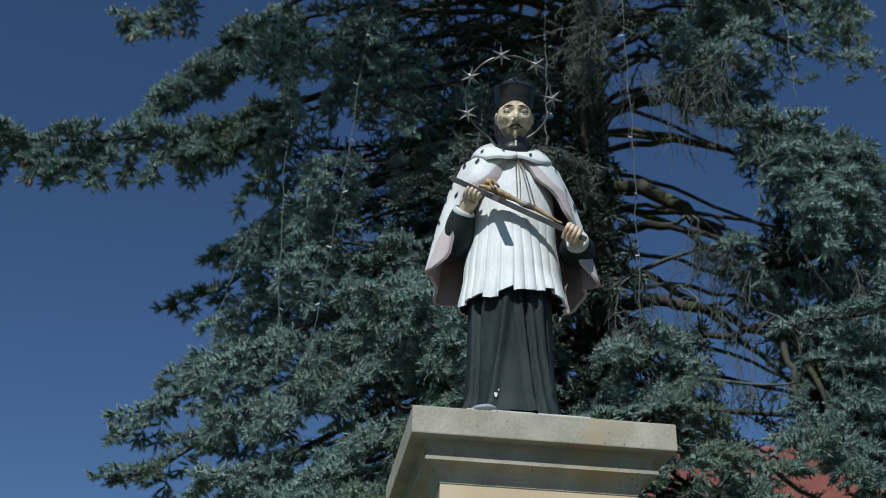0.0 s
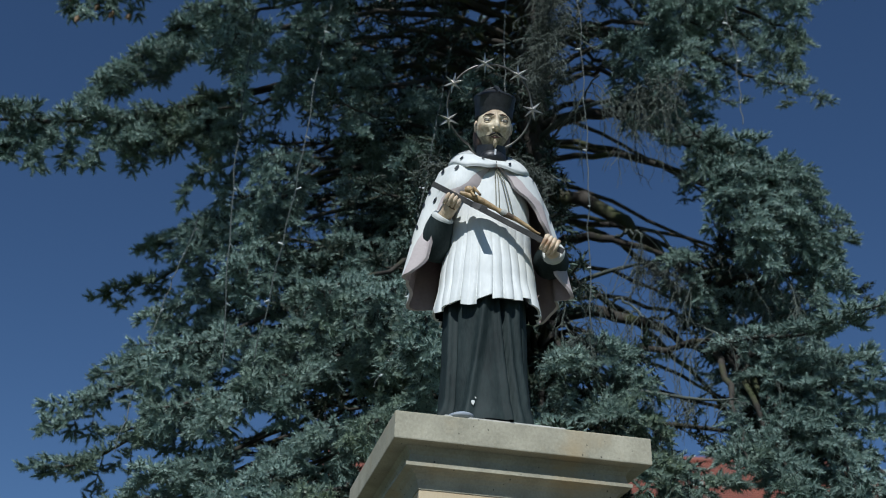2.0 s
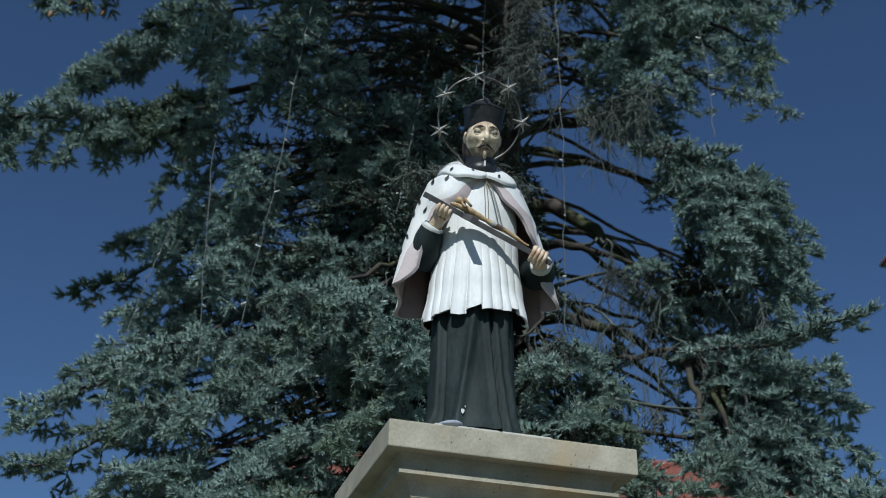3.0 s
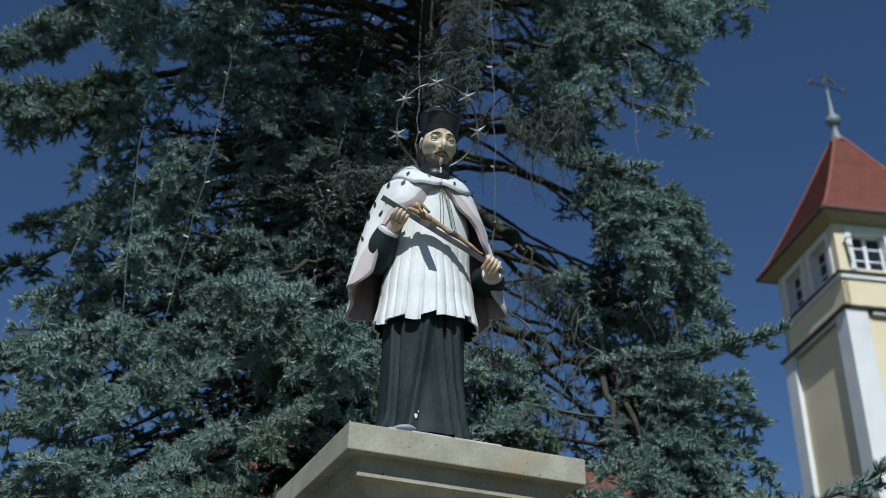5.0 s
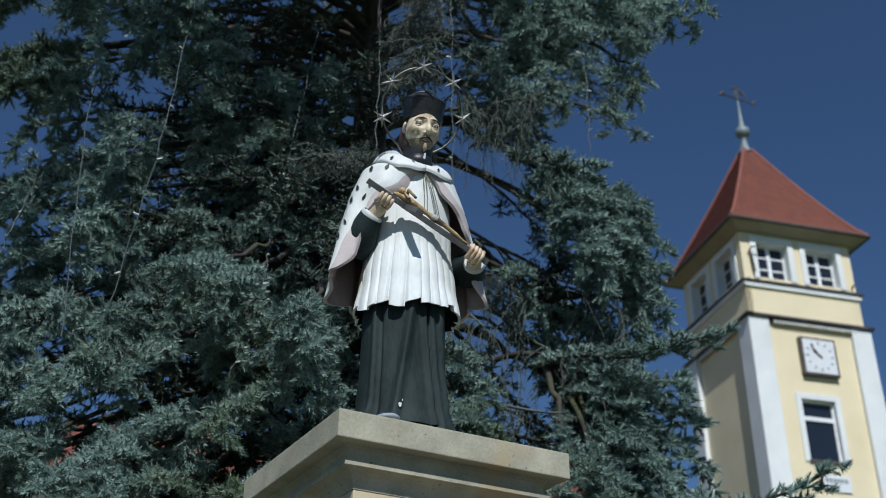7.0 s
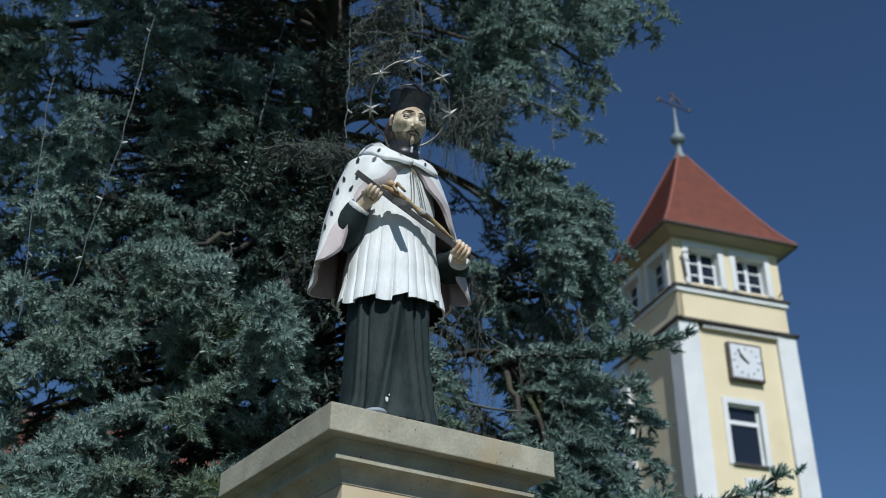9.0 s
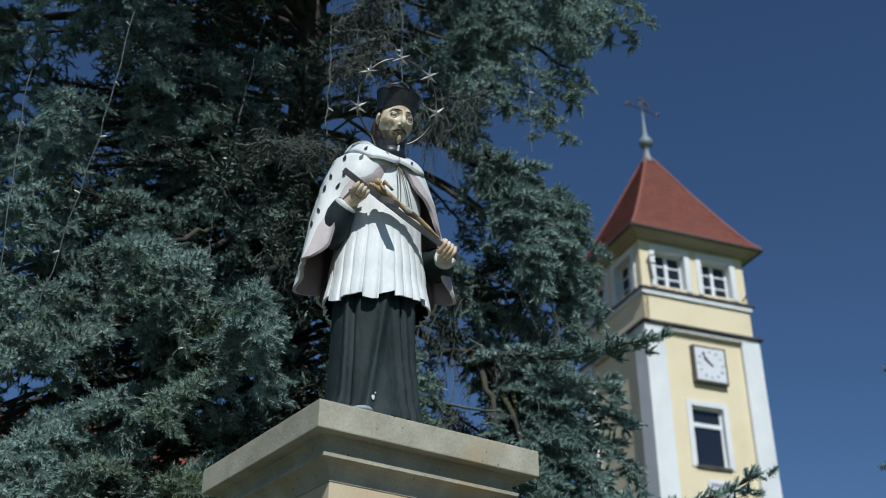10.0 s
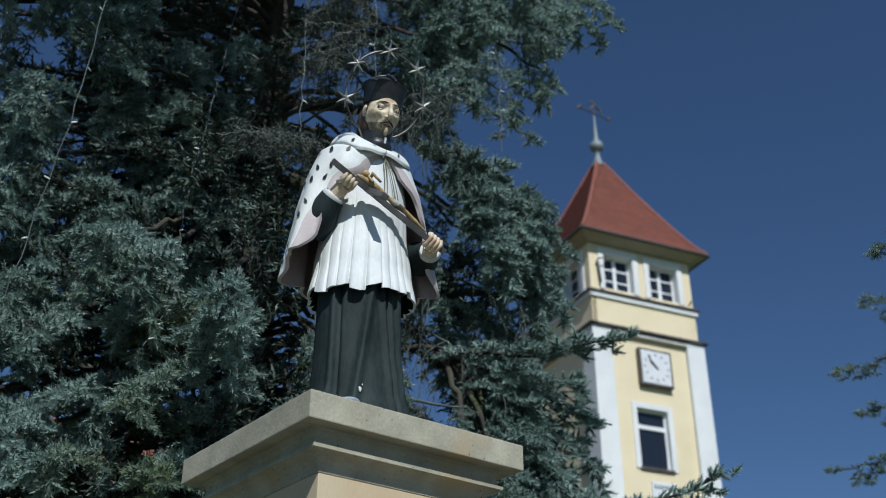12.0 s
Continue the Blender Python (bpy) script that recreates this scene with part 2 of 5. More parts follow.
# ---- pedestal ----
PX, PY = 0.642, 4.525                            # centre of the pedestal
pedestal = thing("pedestal", "square beige sandstone pedestal with a moulded cap", "pedestal", (PX, PY, 0.03))


def square_loft(profile, material):
    """A turned-up profile of (half width, z) led round a square."""
    mb = MB()
    rows = [[(-h, -h, z), (h, -h, z), (h, h, z), (-h, h, z)] for h, z in profile]
    mb.grid(rows, material, wrap=True, smooth=False)
    mb.fan(rows[0], material, True)
    mb.fan(rows[-1], material)
    return mb


part("cap_slab", MB().box(-0.523, -0.523, 3.065, 0.523, 0.523, 3.175, M_CAP, 0.005), pedestal, "grey-beige cap slab with fine pits")
cove = [(0.395, 2.915), (0.398, 2.935), (0.405, 2.952), (0.418, 2.968), (0.437, 2.980), (0.460, 2.986), (0.460, 3.000), (0.446, 3.004), (0.443, 3.016), (0.440, 3.035), (0.446, 3.05), (0.460, 3.065)]
part("cap_moulding", square_loft(cove, M_CAP), pedestal, "shaded moulding with a narrow fillet")
part("die", MB().box(-0.392, -0.392, 0.62, 0.392, 0.392, 2.915, M_DIE, 0.004), pedestal, "warm yellow sandstone shaft")
part("base_moulding", square_loft([(0.52, 0.40), (0.52, 0.50), (0.49, 0.53), (0.45, 0.55), (0.42, 0.58), (0.41, 0.62)], M_CAP), pedestal)
part("plinth", MB().box(-0.60, -0.60, 0.15, 0.60, 0.60, 0.40, M_CAP, 0.01), pedestal)
part("step", MB().box(-0.85, -0.85, -0.03, 0.85, 0.85, 0.15, M_CAP, 0.01), pedestal)

# ---- statue: one mesh ----
SX, SY, SZ = 0.585, 4.42, 3.30


def lerp(table, z):
    """Smooth interpolation in rows of (z, a, b, ...)."""
    if z <= table[0][0]:
        return table[0][1:]
    for p, q in zip(table, table[1:]):
        if z <= q[0]:
            k = (z - p[0]) / (q[0] - p[0])
            k = k * k * (3 - 2 * k)
            return tuple(a + (b - a) * k for a, b in zip(p[1:], q[1:]))
    return table[-1][1:]


def bump(x, c, w):
    return math.exp(-((x - c) / w) ** 2)


st = MB()
st.box(0.36, 4.215, 3.203, 0.885, 4.74, SZ - 0.004, M_SLAB, 0.010)

# the long black robe under the surplice
ROBE = [(3.30, 0.212, 0.205), (3.40, 0.200, 0.192), (3.60, 0.192, 0.178), (3.80, 0.190, 0.172), (4.05, 0.185, 0.165)]
rows = []
for i in range(34):
    z = SZ + 0.75 * i / 33
    rx, ry = lerp(ROBE, z)
    row = []
    for j in range(144):
        a = 2 * math.pi * j / 144
        s = math.atan2(math.sin(a), math.cos(a))
        low = 1 - 0.5 * i / 33
        d = 3.95 - z
        k = 1 + low * (0.008 * math.cos(5 * s + 0.9 + 1.6 * math.sin(2 * s)) + 0.004 * noise.noise((3 * s, 6 * z, 1.7)))
        k += 0.13 * bump(s, -0.16 - 0.68 * d, 0.09) - 0.21 * bump(s, 0.12 + 0.48 * d, 0.055) + 0.11 * bump(s, 0.02 + 0.42 * d, 0.07) + 0.07 * bump(s, 0.22 + 0.52 * d, 0.06)
        k += 0.10 * bump(s, -1.12, 0.09) - 0.13 * bump(s, -0.99, 0.045) + 0.10 * bump(s, 0.45 + 0.55 * d, 0.08) - 0.10 * bump(s, 0.62 + 0.5 * d, 0.06)
        k += 0.10 * bump(s, -0.40, 0.26) * bump(z, 3.90, 0.14) + 0.09 * bump(s, 0.62, 0.25) * bump(z, 3.90, 0.15)
        k += 0.24 * bump(s, -1.30, 0.30) * bump(z, 3.29, 0.06) + 0.07 * bump(s, 1.2, 0.5) * bump(z, 3.3, 0.1)
        row.append((SX + rx * k * math.sin(a), SY - ry * k * math.cos(a), z))
    rows.append(row)
st.grid(rows, M_ROBE, wrap=True)
ROBE_ROWS = rows

# the white pleated surplice
SUR = [(3.86, 0.243, 0.222), (4.00, 0.225, 0.205), (4.20, 0.205, 0.182), (4.40, 0.200, 0.172), (4.54, 0.175, 0.160), (4.60, 0.13, 0.135), (4.64, 0.09, 0.10)]


GROOVES = []
ang = -math.pi
while ang < math.pi - 0.1:
    GROOVES.append((ang, rng.uniform(0.45, 1.15), rng.uniform(0.022, 0.05)))
    ang += rng.uniform(0.15, 0.42)


PANEL = [rng.uniform(-0.020, 0.020) for _ in GROOVES]


def panel(a):
    """Each panel between two grooves ends a little higher or lower, with a slant."""
    a = math.atan2(math.sin(a), math.cos(a))
    k = max([i for i, g in enumerate(GROOVES) if g[0] <= a] or [0])
    return PANEL[k] + 0.045 * (a - GROOVES[k][0] - 0.13) * (1 if k % 3 else -1)


def pleat(a):
    """How deep the cloth lies at an angle: 0 on a fold, down to -1 in a groove."""
    a = math.atan2(math.sin(a), math.cos(a))
    return -max(dep * math.exp(-(abs(a - g) / w) ** 1.15) for g, dep, w in GROOVES)


rows = []
for i, z in enumerate([3.95, 3.90, 3.862] + [3.86 + 0.78 * k / 36 for k in range(37)]):
    rx, ry = lerp(SUR, z)
    inner = (0.92, 0.945, 0.955)[i] if i < 3 else 1
    row = []
    for j in range(640):
        a = 2 * math.pi * j / 640
        w = pleat(a + 0.03 * math.sin(6 * z + 3 * a))
        h = max(0.0, 1 - (z - 3.86) / 0.52)
        k = inner * (1 + 0.060 * h ** 1.1 * (w + 0.25) + 0.012 * math.cos(6 * a + 1) + 0.020 * h * (a * 2.2 % 0.5 - 0.25) + 0.004 * math.sin(11 * a + 9 * z))
        k += 0.055 * h ** 5 * (w + 0.3) * inner
        zz = z + (panel(a) - 0.012 * w + 0.010 * math.sin(3 * a + 0.5) + 0.018 * math.sin(a) + 0.012 * noise.noise((4 * math.cos(a), 4 * math.sin(a), 0.3))) * max(0, 1 - (z - 3.86) / 0.15)
        row.append((SX + 0.012 + rx * k * math.sin(a), SY - ry * k * math.cos(a), zz))
    rows.append(row)
st.grid(rows[3:], M_WHITE, wrap=True)
st.grid([rows[2], rows[3]], M_WHITE, wrap=True, smooth=False)
# the surplice's inside takes the robe's black, as the shade under the hem
st.grid(rows[:3], M_ROBE, wrap=True)


# the short ermine cape, open in front
def cape_edge(s):
    return radians(lerp([(0, 2), (0.15, 5), (0.25, 9), (0.35, 18), (0.45, 29), (0.58, 43), (0.7, 53), (0.85, 60), (1.0, 64)], s)[0])


def cape(u, s, out=0.0):
    """u from -1 (the front edge on the viewer's side of -x) over the back to 1, s from neck to hem."""
    e = cape_edge(s)
    a = math.pi + u * (math.pi - e)              # pi is the back
    z, rx, ry = lerp([(0, 4.620, 0.095, 0.125), (0.10, 4.600, 0.165, 0.165), (0.25, 4.545, 0.242, 0.192), (0.45, 4.415, 0.298, 0.220), (0.7, 4.25, 0.345, 0.238), (1.0, 4.06, 0.380, 0.248)], s)
    back = 0.5 - 0.5 * math.cos(a)
    z += 0.085 * (1 - (1 - back) ** 3) * (1 - s) ** 1.5 - 0.13 * back * s * s
    fold = s * s * (0.022 * math.cos(9 * a + 0.6) + 0.014 * math.cos(14 * a))
    edge = 1 - min(1, (1 - abs(u)) / 0.09)
    roll = 0.0025 * math.sin(min(1, (1 - abs(u)) / 0.10) * math.pi) * (0.3 + s)
    z += 0.018 * s * s * math.cos(7 * a) + 0.05 * edge * s * s * s
    k = fold + roll + out - 0.018 * edge * (1 - 0.75 * s)
    if u > 0:
        k -= 0.055 * bump(s, 0.50, 0.22) * max(0.0, 1 - (1 - u) / 0.17)
    return Vector((SX + 0.004 + (rx + k) * math.sin(a), SY - (ry + k) * math.cos(a), z))


NS, NU = 30, 120


def cape_u(i, j):
    """Six columns on either side make up the turned-out lining, which widens towards the hem."""
    b = 0.004 + 0.125 * max(0.0, min(1.0, (i / NS - 0.15) / 0.37))
    if j <= 6:
        return -1 + b * j / 6
    if j >= NU - 6:
        return 1 - b * (NU - j) / 6
    return -1 + b + (2 - 2 * b) * (j - 6) / (NU - 12)


outer = [[cape(cape_u(i, j), i / NS) for j in range(NU + 1)] for i in range(NS + 1)]
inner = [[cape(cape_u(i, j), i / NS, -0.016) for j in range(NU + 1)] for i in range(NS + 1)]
st.grid(outer, M_WHITE, pick=lambda i, j: M_LINING if min(j, NU - 1 - j) < 6 else None)
# inner face: the lining's colour, darkened for the shade inside the cape
st.grid(inner, M_LINING_SHADE)
st.grid([outer[-1], inner[-1]], M_LINING)
for j in (0, NU):
    st.grid([[r[j] for r in outer], [r[j] for r in inner]], M_LINING)

# shoulder collar
def collar(a, t):
    b = math.atan2(math.sin(a), math.cos(a))
    f = 0.5 + 0.5 * math.cos(a)
    wide = 0.34 + 0.66 * min(1.0, abs(b) / 0.75) ** 0.8
    k = min(t, 1.0) * math.pi / 2
    r = 0.112 + 0.022 * f ** 4 + 0.074 * wide * (0.55 * math.sin(k) + 0.45 * min(t, 1)) - 0.03 * max(0, t - 1)
    z = 4.752 - 0.142 * f ** 2.4 - 0.092 * wide * (0.45 * (1 - math.cos(k)) + 0.55 * min(t, 1)) - 0.05 * max(0, t - 1) + 0.003 * math.sin(9 * a) * t
    return Vector((SX + 0.002 + r * 1.06 * math.sin(a), SY - 0.035 - r * 0.95 * math.cos(a), z))


rows = [[collar(radians(0.4 + 359.2 * j / 96), t) for j in range(97)] for t in (-0.25, 0, 0.15, 0.3, 0.45, 0.6, 0.75, 0.9, 1.0, 1.08, 1.16, 1.25)]
st.grid(rows, M_WHITE)


def spot(p, n, size, tilt):
    """A flat dark teardrop of paint standing slightly proud."""
    n = Vector(n).normalized()
    t = Vector((0, 0, -1))
    t = (t - n * t.dot(n)).normalized()
    b = n.cross(t)
    t, b = t * math.cos(tilt) + b * math.sin(tilt), b * math.cos(tilt) - t * math.sin(tilt)
    ring = []
    for k in range(10):
        a = 2 * math.pi * k / 10
        w = 0.42 * (1 + 0.45 * math.cos(a))
        ring.append(Vector(p) + n * 0.006 + t * math.cos(a) * size + b * math.sin(a) * size * w)
    st.fan(ring, M_BLACK)


for row_s, count, shift in ((0.17, 9, 0.0), (0.29, 13, 0.5), (0.41, 15, 0.0), (0.53, 17, 0.5), (0.66, 17, 0.0), (0.79, 18, 0.5), (0.91, 18, 0.0)):
    for k in range(count):
        u = -0.86 + 1.72 * (k + 0.25 + 0.5 * shift + 0.2 * rng.random()) / count
        p, q, r = cape(u, row_s), cape(u + 0.01, row_s), cape(u, row_s + 0.02)
        n = (q - p).cross(r - p)
        if n.dot(p - Vector((SX, SY, p.z))) < 0:
            n = -n
        spot(p, n, 0.015 + 0.006 * rng.random(), rng.uniform(-0.5, 0.5))
for k in range(12):
    a = radians(20 + 320 * k / 11 + rng.uniform(-5, 5))
    t = (0.72, 0.45)[k % 2]
    p = collar(a, t)
    n = (collar(a + 0.02, t) - p).cross(collar(a, t + 0.03) - p)
    spot(p, n if n.z > 0 else -n, 0.015, rng.uniform(-0.9, 0.9))

for i, j, size in ((3, 133, 0.011), (4, 134, 0.004)):
    p = Vector(ROBE_ROWS[i][j])
    ring = [p + Vector((math.cos(t) * size * 0.7, -0.006, math.sin(t) * size * (1 + 0.4 * math.sin(3 * t)))) for t in (2 * math.pi * k / 9 for k in range(9))]
    st.fan(ring, M_WHITE)

# clasp cords
for dx, lean, ln in ((-0.010, 0.006, 0.25), (0.004, 0.008, 0.25), (0.012, 0.050, 0.26), (0.022, 0.058, 0.26)):
    st.tube([(SX + 0.006 + dx * min(1, k / 2) + lean * (k / 8) ** 1.2, 4.258 - 0.020 * math.sin(k / 8 * 2.4), 4.572 - ln * k / 8) for k in range(9)], 0.0024, M_CORD, 5)
st.blob((SX + 0.004, 4.252, 4.578), (0.016, 0.012, 0.013), M_LINING)

# neck, head, hair and cap
HEAD = Matrix.Translation((0.586, 4.292, 4.817)) @ pose(0, 0, 0, 20, 0, -7)
st.tube([(SX, 4.37, 4.60), (SX, 4.345, 4.64), (SX - 0.004, 4.31, 4.72)], [0.080, 0.078, 0.07], M_BLACK, 20)
st.blob((SX, 4.298, 4.640), (0.066, 0.052, 0.045), M_BLACK)
st.box(-0.0045, -0.004, -0.022, 0.0045, 0.004, 0.006, M_CLOCK, 0.001, Matrix.Translation((0.582, 4.240, 4.655)) @ pose(0, 0, 0, 20, 0, -5))


def head_shape(n):
    f = 1.0 if n.y < 0 else 0.0
    ax = abs(n.x)
    k = 1.0 - 0.09 * bump(ax, 0.75, 0.32) * bump(n.z, -0.60, 0.38) + 0.05 * bump(ax, 0.66, 0.16) * bump(n.z, -0.06, 0.15) * f
    k -= 0.07 * bump(ax, 0.45, 0.14) * bump(n.z, -0.35, 0.18) * f
    k -= 0.13 * bump(ax, 0.40, 0.21) * bump(n.z, 0.13, 0.12) * f
    k += 0.05 * bump(n.x, 0, 0.45) * bump(n.z, 0.33, 0.08) * f
    k += 0.05 * bump(n.x, 0, 0.30) * bump(n.z, -0.82, 0.16) * f - 0.04 * bump(n.x, 0, 0.35) * bump(n.z, -0.62, 0.07) * f
    return k


HU, HV = 150, 104


def head_pick(i, j):
    la = -math.pi / 2 + math.pi * (i + 0.5) / HV
    lo = 2 * math.pi * (j + 0.5) / HU
    x, y, z = math.cos(la) * math.sin(lo), -math.cos(la) * math.cos(lo), math.sin(la)
    wob = 0.06 * noise.noise((9 * x, 9 * y, 9 * z))
    if y > -0.22 + wob + 0.5 * max(0.0, -z):
        return M_HAIR
    if z < -0.50 + wob and abs(x) > 0.20 + wob and y < 0.3 and z > -0.85:
        return M_BEARD
    return None


def on_face(x, y, z):
    return HEAD @ Vector((x, y, z * 1.14))


st.blob(HEAD.translation, (0.086, 0.100, 0.119), M_FACE, HEAD.to_3x3(), HU, HV, head_shape, head_pick)
st.tube([on_face(0, -0.089, 0.046), on_face(0.001, -0.099, 0.022), on_face(0.001, -0.112, -0.002), on_face(0.001, -0.121, -0.020), on_face(0.001, -0.108, -0.030)], [0.007, 0.009, 0.012, 0.0145, 0.008], M_FACE, 12)
for sx in (-1, 1):
    st.blob(on_face(0.012 * sx, -0.100, -0.024), (0.008, 0.011, 0.007), M_FACE, HEAD.to_3x3(), 10, 8)
    st.blob(on_face(0.036 * sx, -0.077, 0.017), (0.0165, 0.0115, 0.0090), M_EYE, HEAD.to_3x3(), 14, 10)
    st.blob(on_face(0.036 * sx, -0.0755, 0.0245), (0.0205, 0.0135, 0.0085), M_FACE, HEAD.to_3x3() @ pose(0, 0, 0, 12, 0, 0).to_3x3(), 14, 10)
    st.blob(on_face(0.036 * sx, -0.0765, 0.0055), (0.0190, 0.0105, 0.0070), M_FACE, HEAD.to_3x3(), 14, 10)
    st.blob(on_face(0.037 * sx, -0.0882, 0.0160), (0.0050, 0.0012, 0.0058), M_IRIS, HEAD.to_3x3(), 10, 6)
    st.tube([on_face((0.036 + 0.021 * math.cos(a)) * sx, -0.084 + 0.007 * abs(math.cos(a)), 0.015 + 0.0080 * math.sin(a)) for a in (math.pi * k / 6 for k in range(7))], 0.0022, M_HAIR, 6)
    st.tube([on_face((0.036 + 0.021 * math.cos(a)) * sx, -0.083 + 0.008 * abs(math.cos(a)), 0.014 + 0.0075 * math.sin(a)) for a in (-math.pi * k / 6 for k in range(7))], 0.0014, M_HAIR, 6)
    st.tube([on_face(0.012 * sx, -0.096, 0.038), on_face(0.030 * sx, -0.093, 0.041), on_face(0.050 * sx, -0.081, 0.039), on_face(0.062 * sx, -0.068, 0.030)], [0.0026, 0.0036, 0.003, 0.0015], M_HAIR, 6)
    st.tube([on_face(0.003 * sx, -0.108, -0.043), on_face(0.016 * sx, -0.104, -0.047), on_face(0.030 * sx, -0.094, -0.055), on_face(0.039 * sx, -0.083, -0.052)], [0.0046, 0.0058, 0.0044, 0.0015], M_MOUSTACHE, 8)
    st.blob(on_face(0.085 * sx, 0.004, 0.004), (0.010, 0.018, 0.030), M_SKIN, HEAD.to_3x3(), 12, 8)
st.tube([on_face(-0.020, -0.095, -0.059), on_face(0, -0.103, -0.060), on_face(0.020, -0.095, -0.059)], [0.003, 0.0065, 0.003], M_LIP, 8)
st.tube([on_face(0, -0.096, -0.070), on_face(0, -0.100, -0.084), on_face(0, -0.094, -0.094), on_face(0, -0.084, -0.102)], [0.007, 0.011, 0.010, 0.004], M_BEARD, 12)
st.blob(HEAD @ Vector((0, 0.045, -0.035)), (0.090, 0.085, 0.118), M_HAIR, HEAD.to_3x3(), 28, 16, lambda n: 1 + 0.03 * math.cos(14 * math.atan2(n.x, n.y)))
rows = []
for z, half, rnd in ((0.048, 0.080, 0.95), (0.050, 0.091, 0.92), (0.090, 0.093, 0.85), (0.146, 0.101, 0.78), (0.152, 0.103, 0.75), (0.156, 0.100, 0.75), (0.176, 0.064, 0.75), (0.196, 0.028, 0.8), (0.203, 0.003, 0.9)):
    row = []
    for j in range(48):
        a = 2 * math.pi * j / 48
        c, s_ = math.cos(a), math.sin(a)
        r = half / (abs(c) ** (2 / rnd) + abs(s_) ** (2 / rnd)) ** (rnd / 2)
        row.append(HEAD @ Vector((r * s_, -r * c * 0.98 + 0.012, z + 0.014 * (half > 0.1) * (abs(math.cos(2 * a)) - 0.6) * (z > 0.14))))
    rows.append(row)
st.grid(rows, M_BLACK, wrap=True, smooth=False)
for ang in (4, 124, 244):
    m = HEAD @ pose(0, 0.012, 0.204, 0, 0, ang)
    st.tube([m @ Vector((0, -0.004 - 0.100 * k / 6, 0.004 - 0.050 * (k / 6) ** 1.6)) for k in range(7)], [0.006, 0.010, 0.011, 0.010, 0.009, 0.008, 0.005], M_BLACK, 8)
st.blob(HEAD @ Vector((0, 0.002, 0.209)), (0.011, 0.011, 0.011), M_BLACK, None, 10, 8)

# sleeves, cuffs and both fists
HAND_R, HAND_L = Vector((0.383, 4.232, 4.335)), Vector((0.826, 4.196, 4.150))
SHAFT_A, SHAFT_B = Vector((0.276, 4.205, 4.390)), Vector((0.885, 4.178, 4.118))
AX = (SHAFT_B - SHAFT_A).normalized()


def arm(elbow, wrist, hand):
    st.tube([elbow, elbow.lerp(wrist, 0.4) + Vector((0, 0, -0.02)), elbow.lerp(wrist, 0.8), wrist], [0.085, 0.078, 0.062, 0.056], M_ROBE, 18)
    d = (hand - wrist).normalized()
    st.tube([wrist - d * 0.012, wrist + d * 0.004, wrist + d * 0.016], [0.052, 0.056, 0.046], M_WHITE, 18)
    st.tube([wrist, wrist.lerp(hand, 0.7)], [0.034, 0.036], M_SKIN, 14)


arm(Vector((0.325, 4.43, 4.17)), Vector((0.350, 4.305, 4.275)), HAND_R)
arm(Vector((0.905, 4.41, 4.19)), Vector((0.868, 4.270, 4.155)), HAND_L)


def fist(centre, back, spread, turn=1):
    """Four bent fingers and a thumb round the shaft. back: away from the shaft, spread: along the knuckles."""
    back = (back - spread * back.dot(spread)).normalized()
    across = spread.cross(back).normalized() * turn
    m = Matrix((spread, across, back)).transposed()
    st.blob(centre + back * 0.010, (0.040, 0.034, 0.020), M_SKIN, m, 18, 12)
    for k in range(4):
        o = centre + spread * (-0.030 + 0.0190 * k)
        ln = (0.84, 0.95, 0.92, 0.78)[k]
        pts = [o + back * 0.034 + across * 0.010, o + back * 0.030 * ln - across * 0.026, o + back * 0.002 - across * 0.043 * ln, o - back * 0.026 * ln - across * 0.026, o - back * 0.026 + across * 0.004]
        st.tube(pts, [0.0105, 0.0112, 0.0103, 0.0095, 0.0075], M_SKIN, 10)
    st.tube([centre + back * 0.03 + spread * -0.03 + across * 0.02, centre + across * 0.04 - spread * 0.015, centre - back * 0.02 + across * 0.03 + spread * 0.012], [0.013, 0.012, 0.009], M_SKIN, 10)


fist(HAND_R + Vector((0.0, 0.0, 0.004)), Vector((-0.35, 0.45, -0.75)), AX)
fist(HAND_L, Vector((0.35, -0.75, 0.45)), AX, -1)

# crucifix with a plain figure on it
q = Matrix((AX, AX.cross(Vector((0, -0.5, 0.87))).normalized(), AX.cross(AX.cross(Vector((0, -0.5, 0.87)))).normalized())).transposed().to_4x4()
mid = (SHAFT_A + SHAFT_B) / 2
st.box(-(SHAFT_B - SHAFT_A).length / 2, -0.0105, -0.0125, (SHAFT_B - SHAFT_A).length / 2, 0.0105, 0.0125, M_CROSS, 0.002, Matrix.Translation(mid) @ q)
BAR = SHAFT_A + AX * 0.215
bar_dir = Vector((0.10, -0.80, -0.58)).normalized()
bm_ = Matrix((bar_dir, AX, bar_dir.cross(AX).normalized())).transposed().to_4x4()
st.box(-0.015, -0.016, -0.013, 0.135, 0.016, 0.013, M_CROSS, 0.002, Matrix.Translation(BAR) @ bm_)
up = Vector((0.05, -0.35, 0.93))
fig = [SHAFT_A + AX * k + up * h for k, h in ((0.135, 0.022), (0.17, 0.030), (0.22, 0.034), (0.28, 0.034), (0.32, 0.033), (0.36, 0.032), (0.42, 0.034), (0.48, 0.028), (0.52, 0.022), (0.545, 0.024))]
st.tube(fig, [0.007, 0.013, 0.018, 0.015, 0.010, 0.016, 0.011, 0.0095, 0.006, 0.004], M_OCHRE, 12)
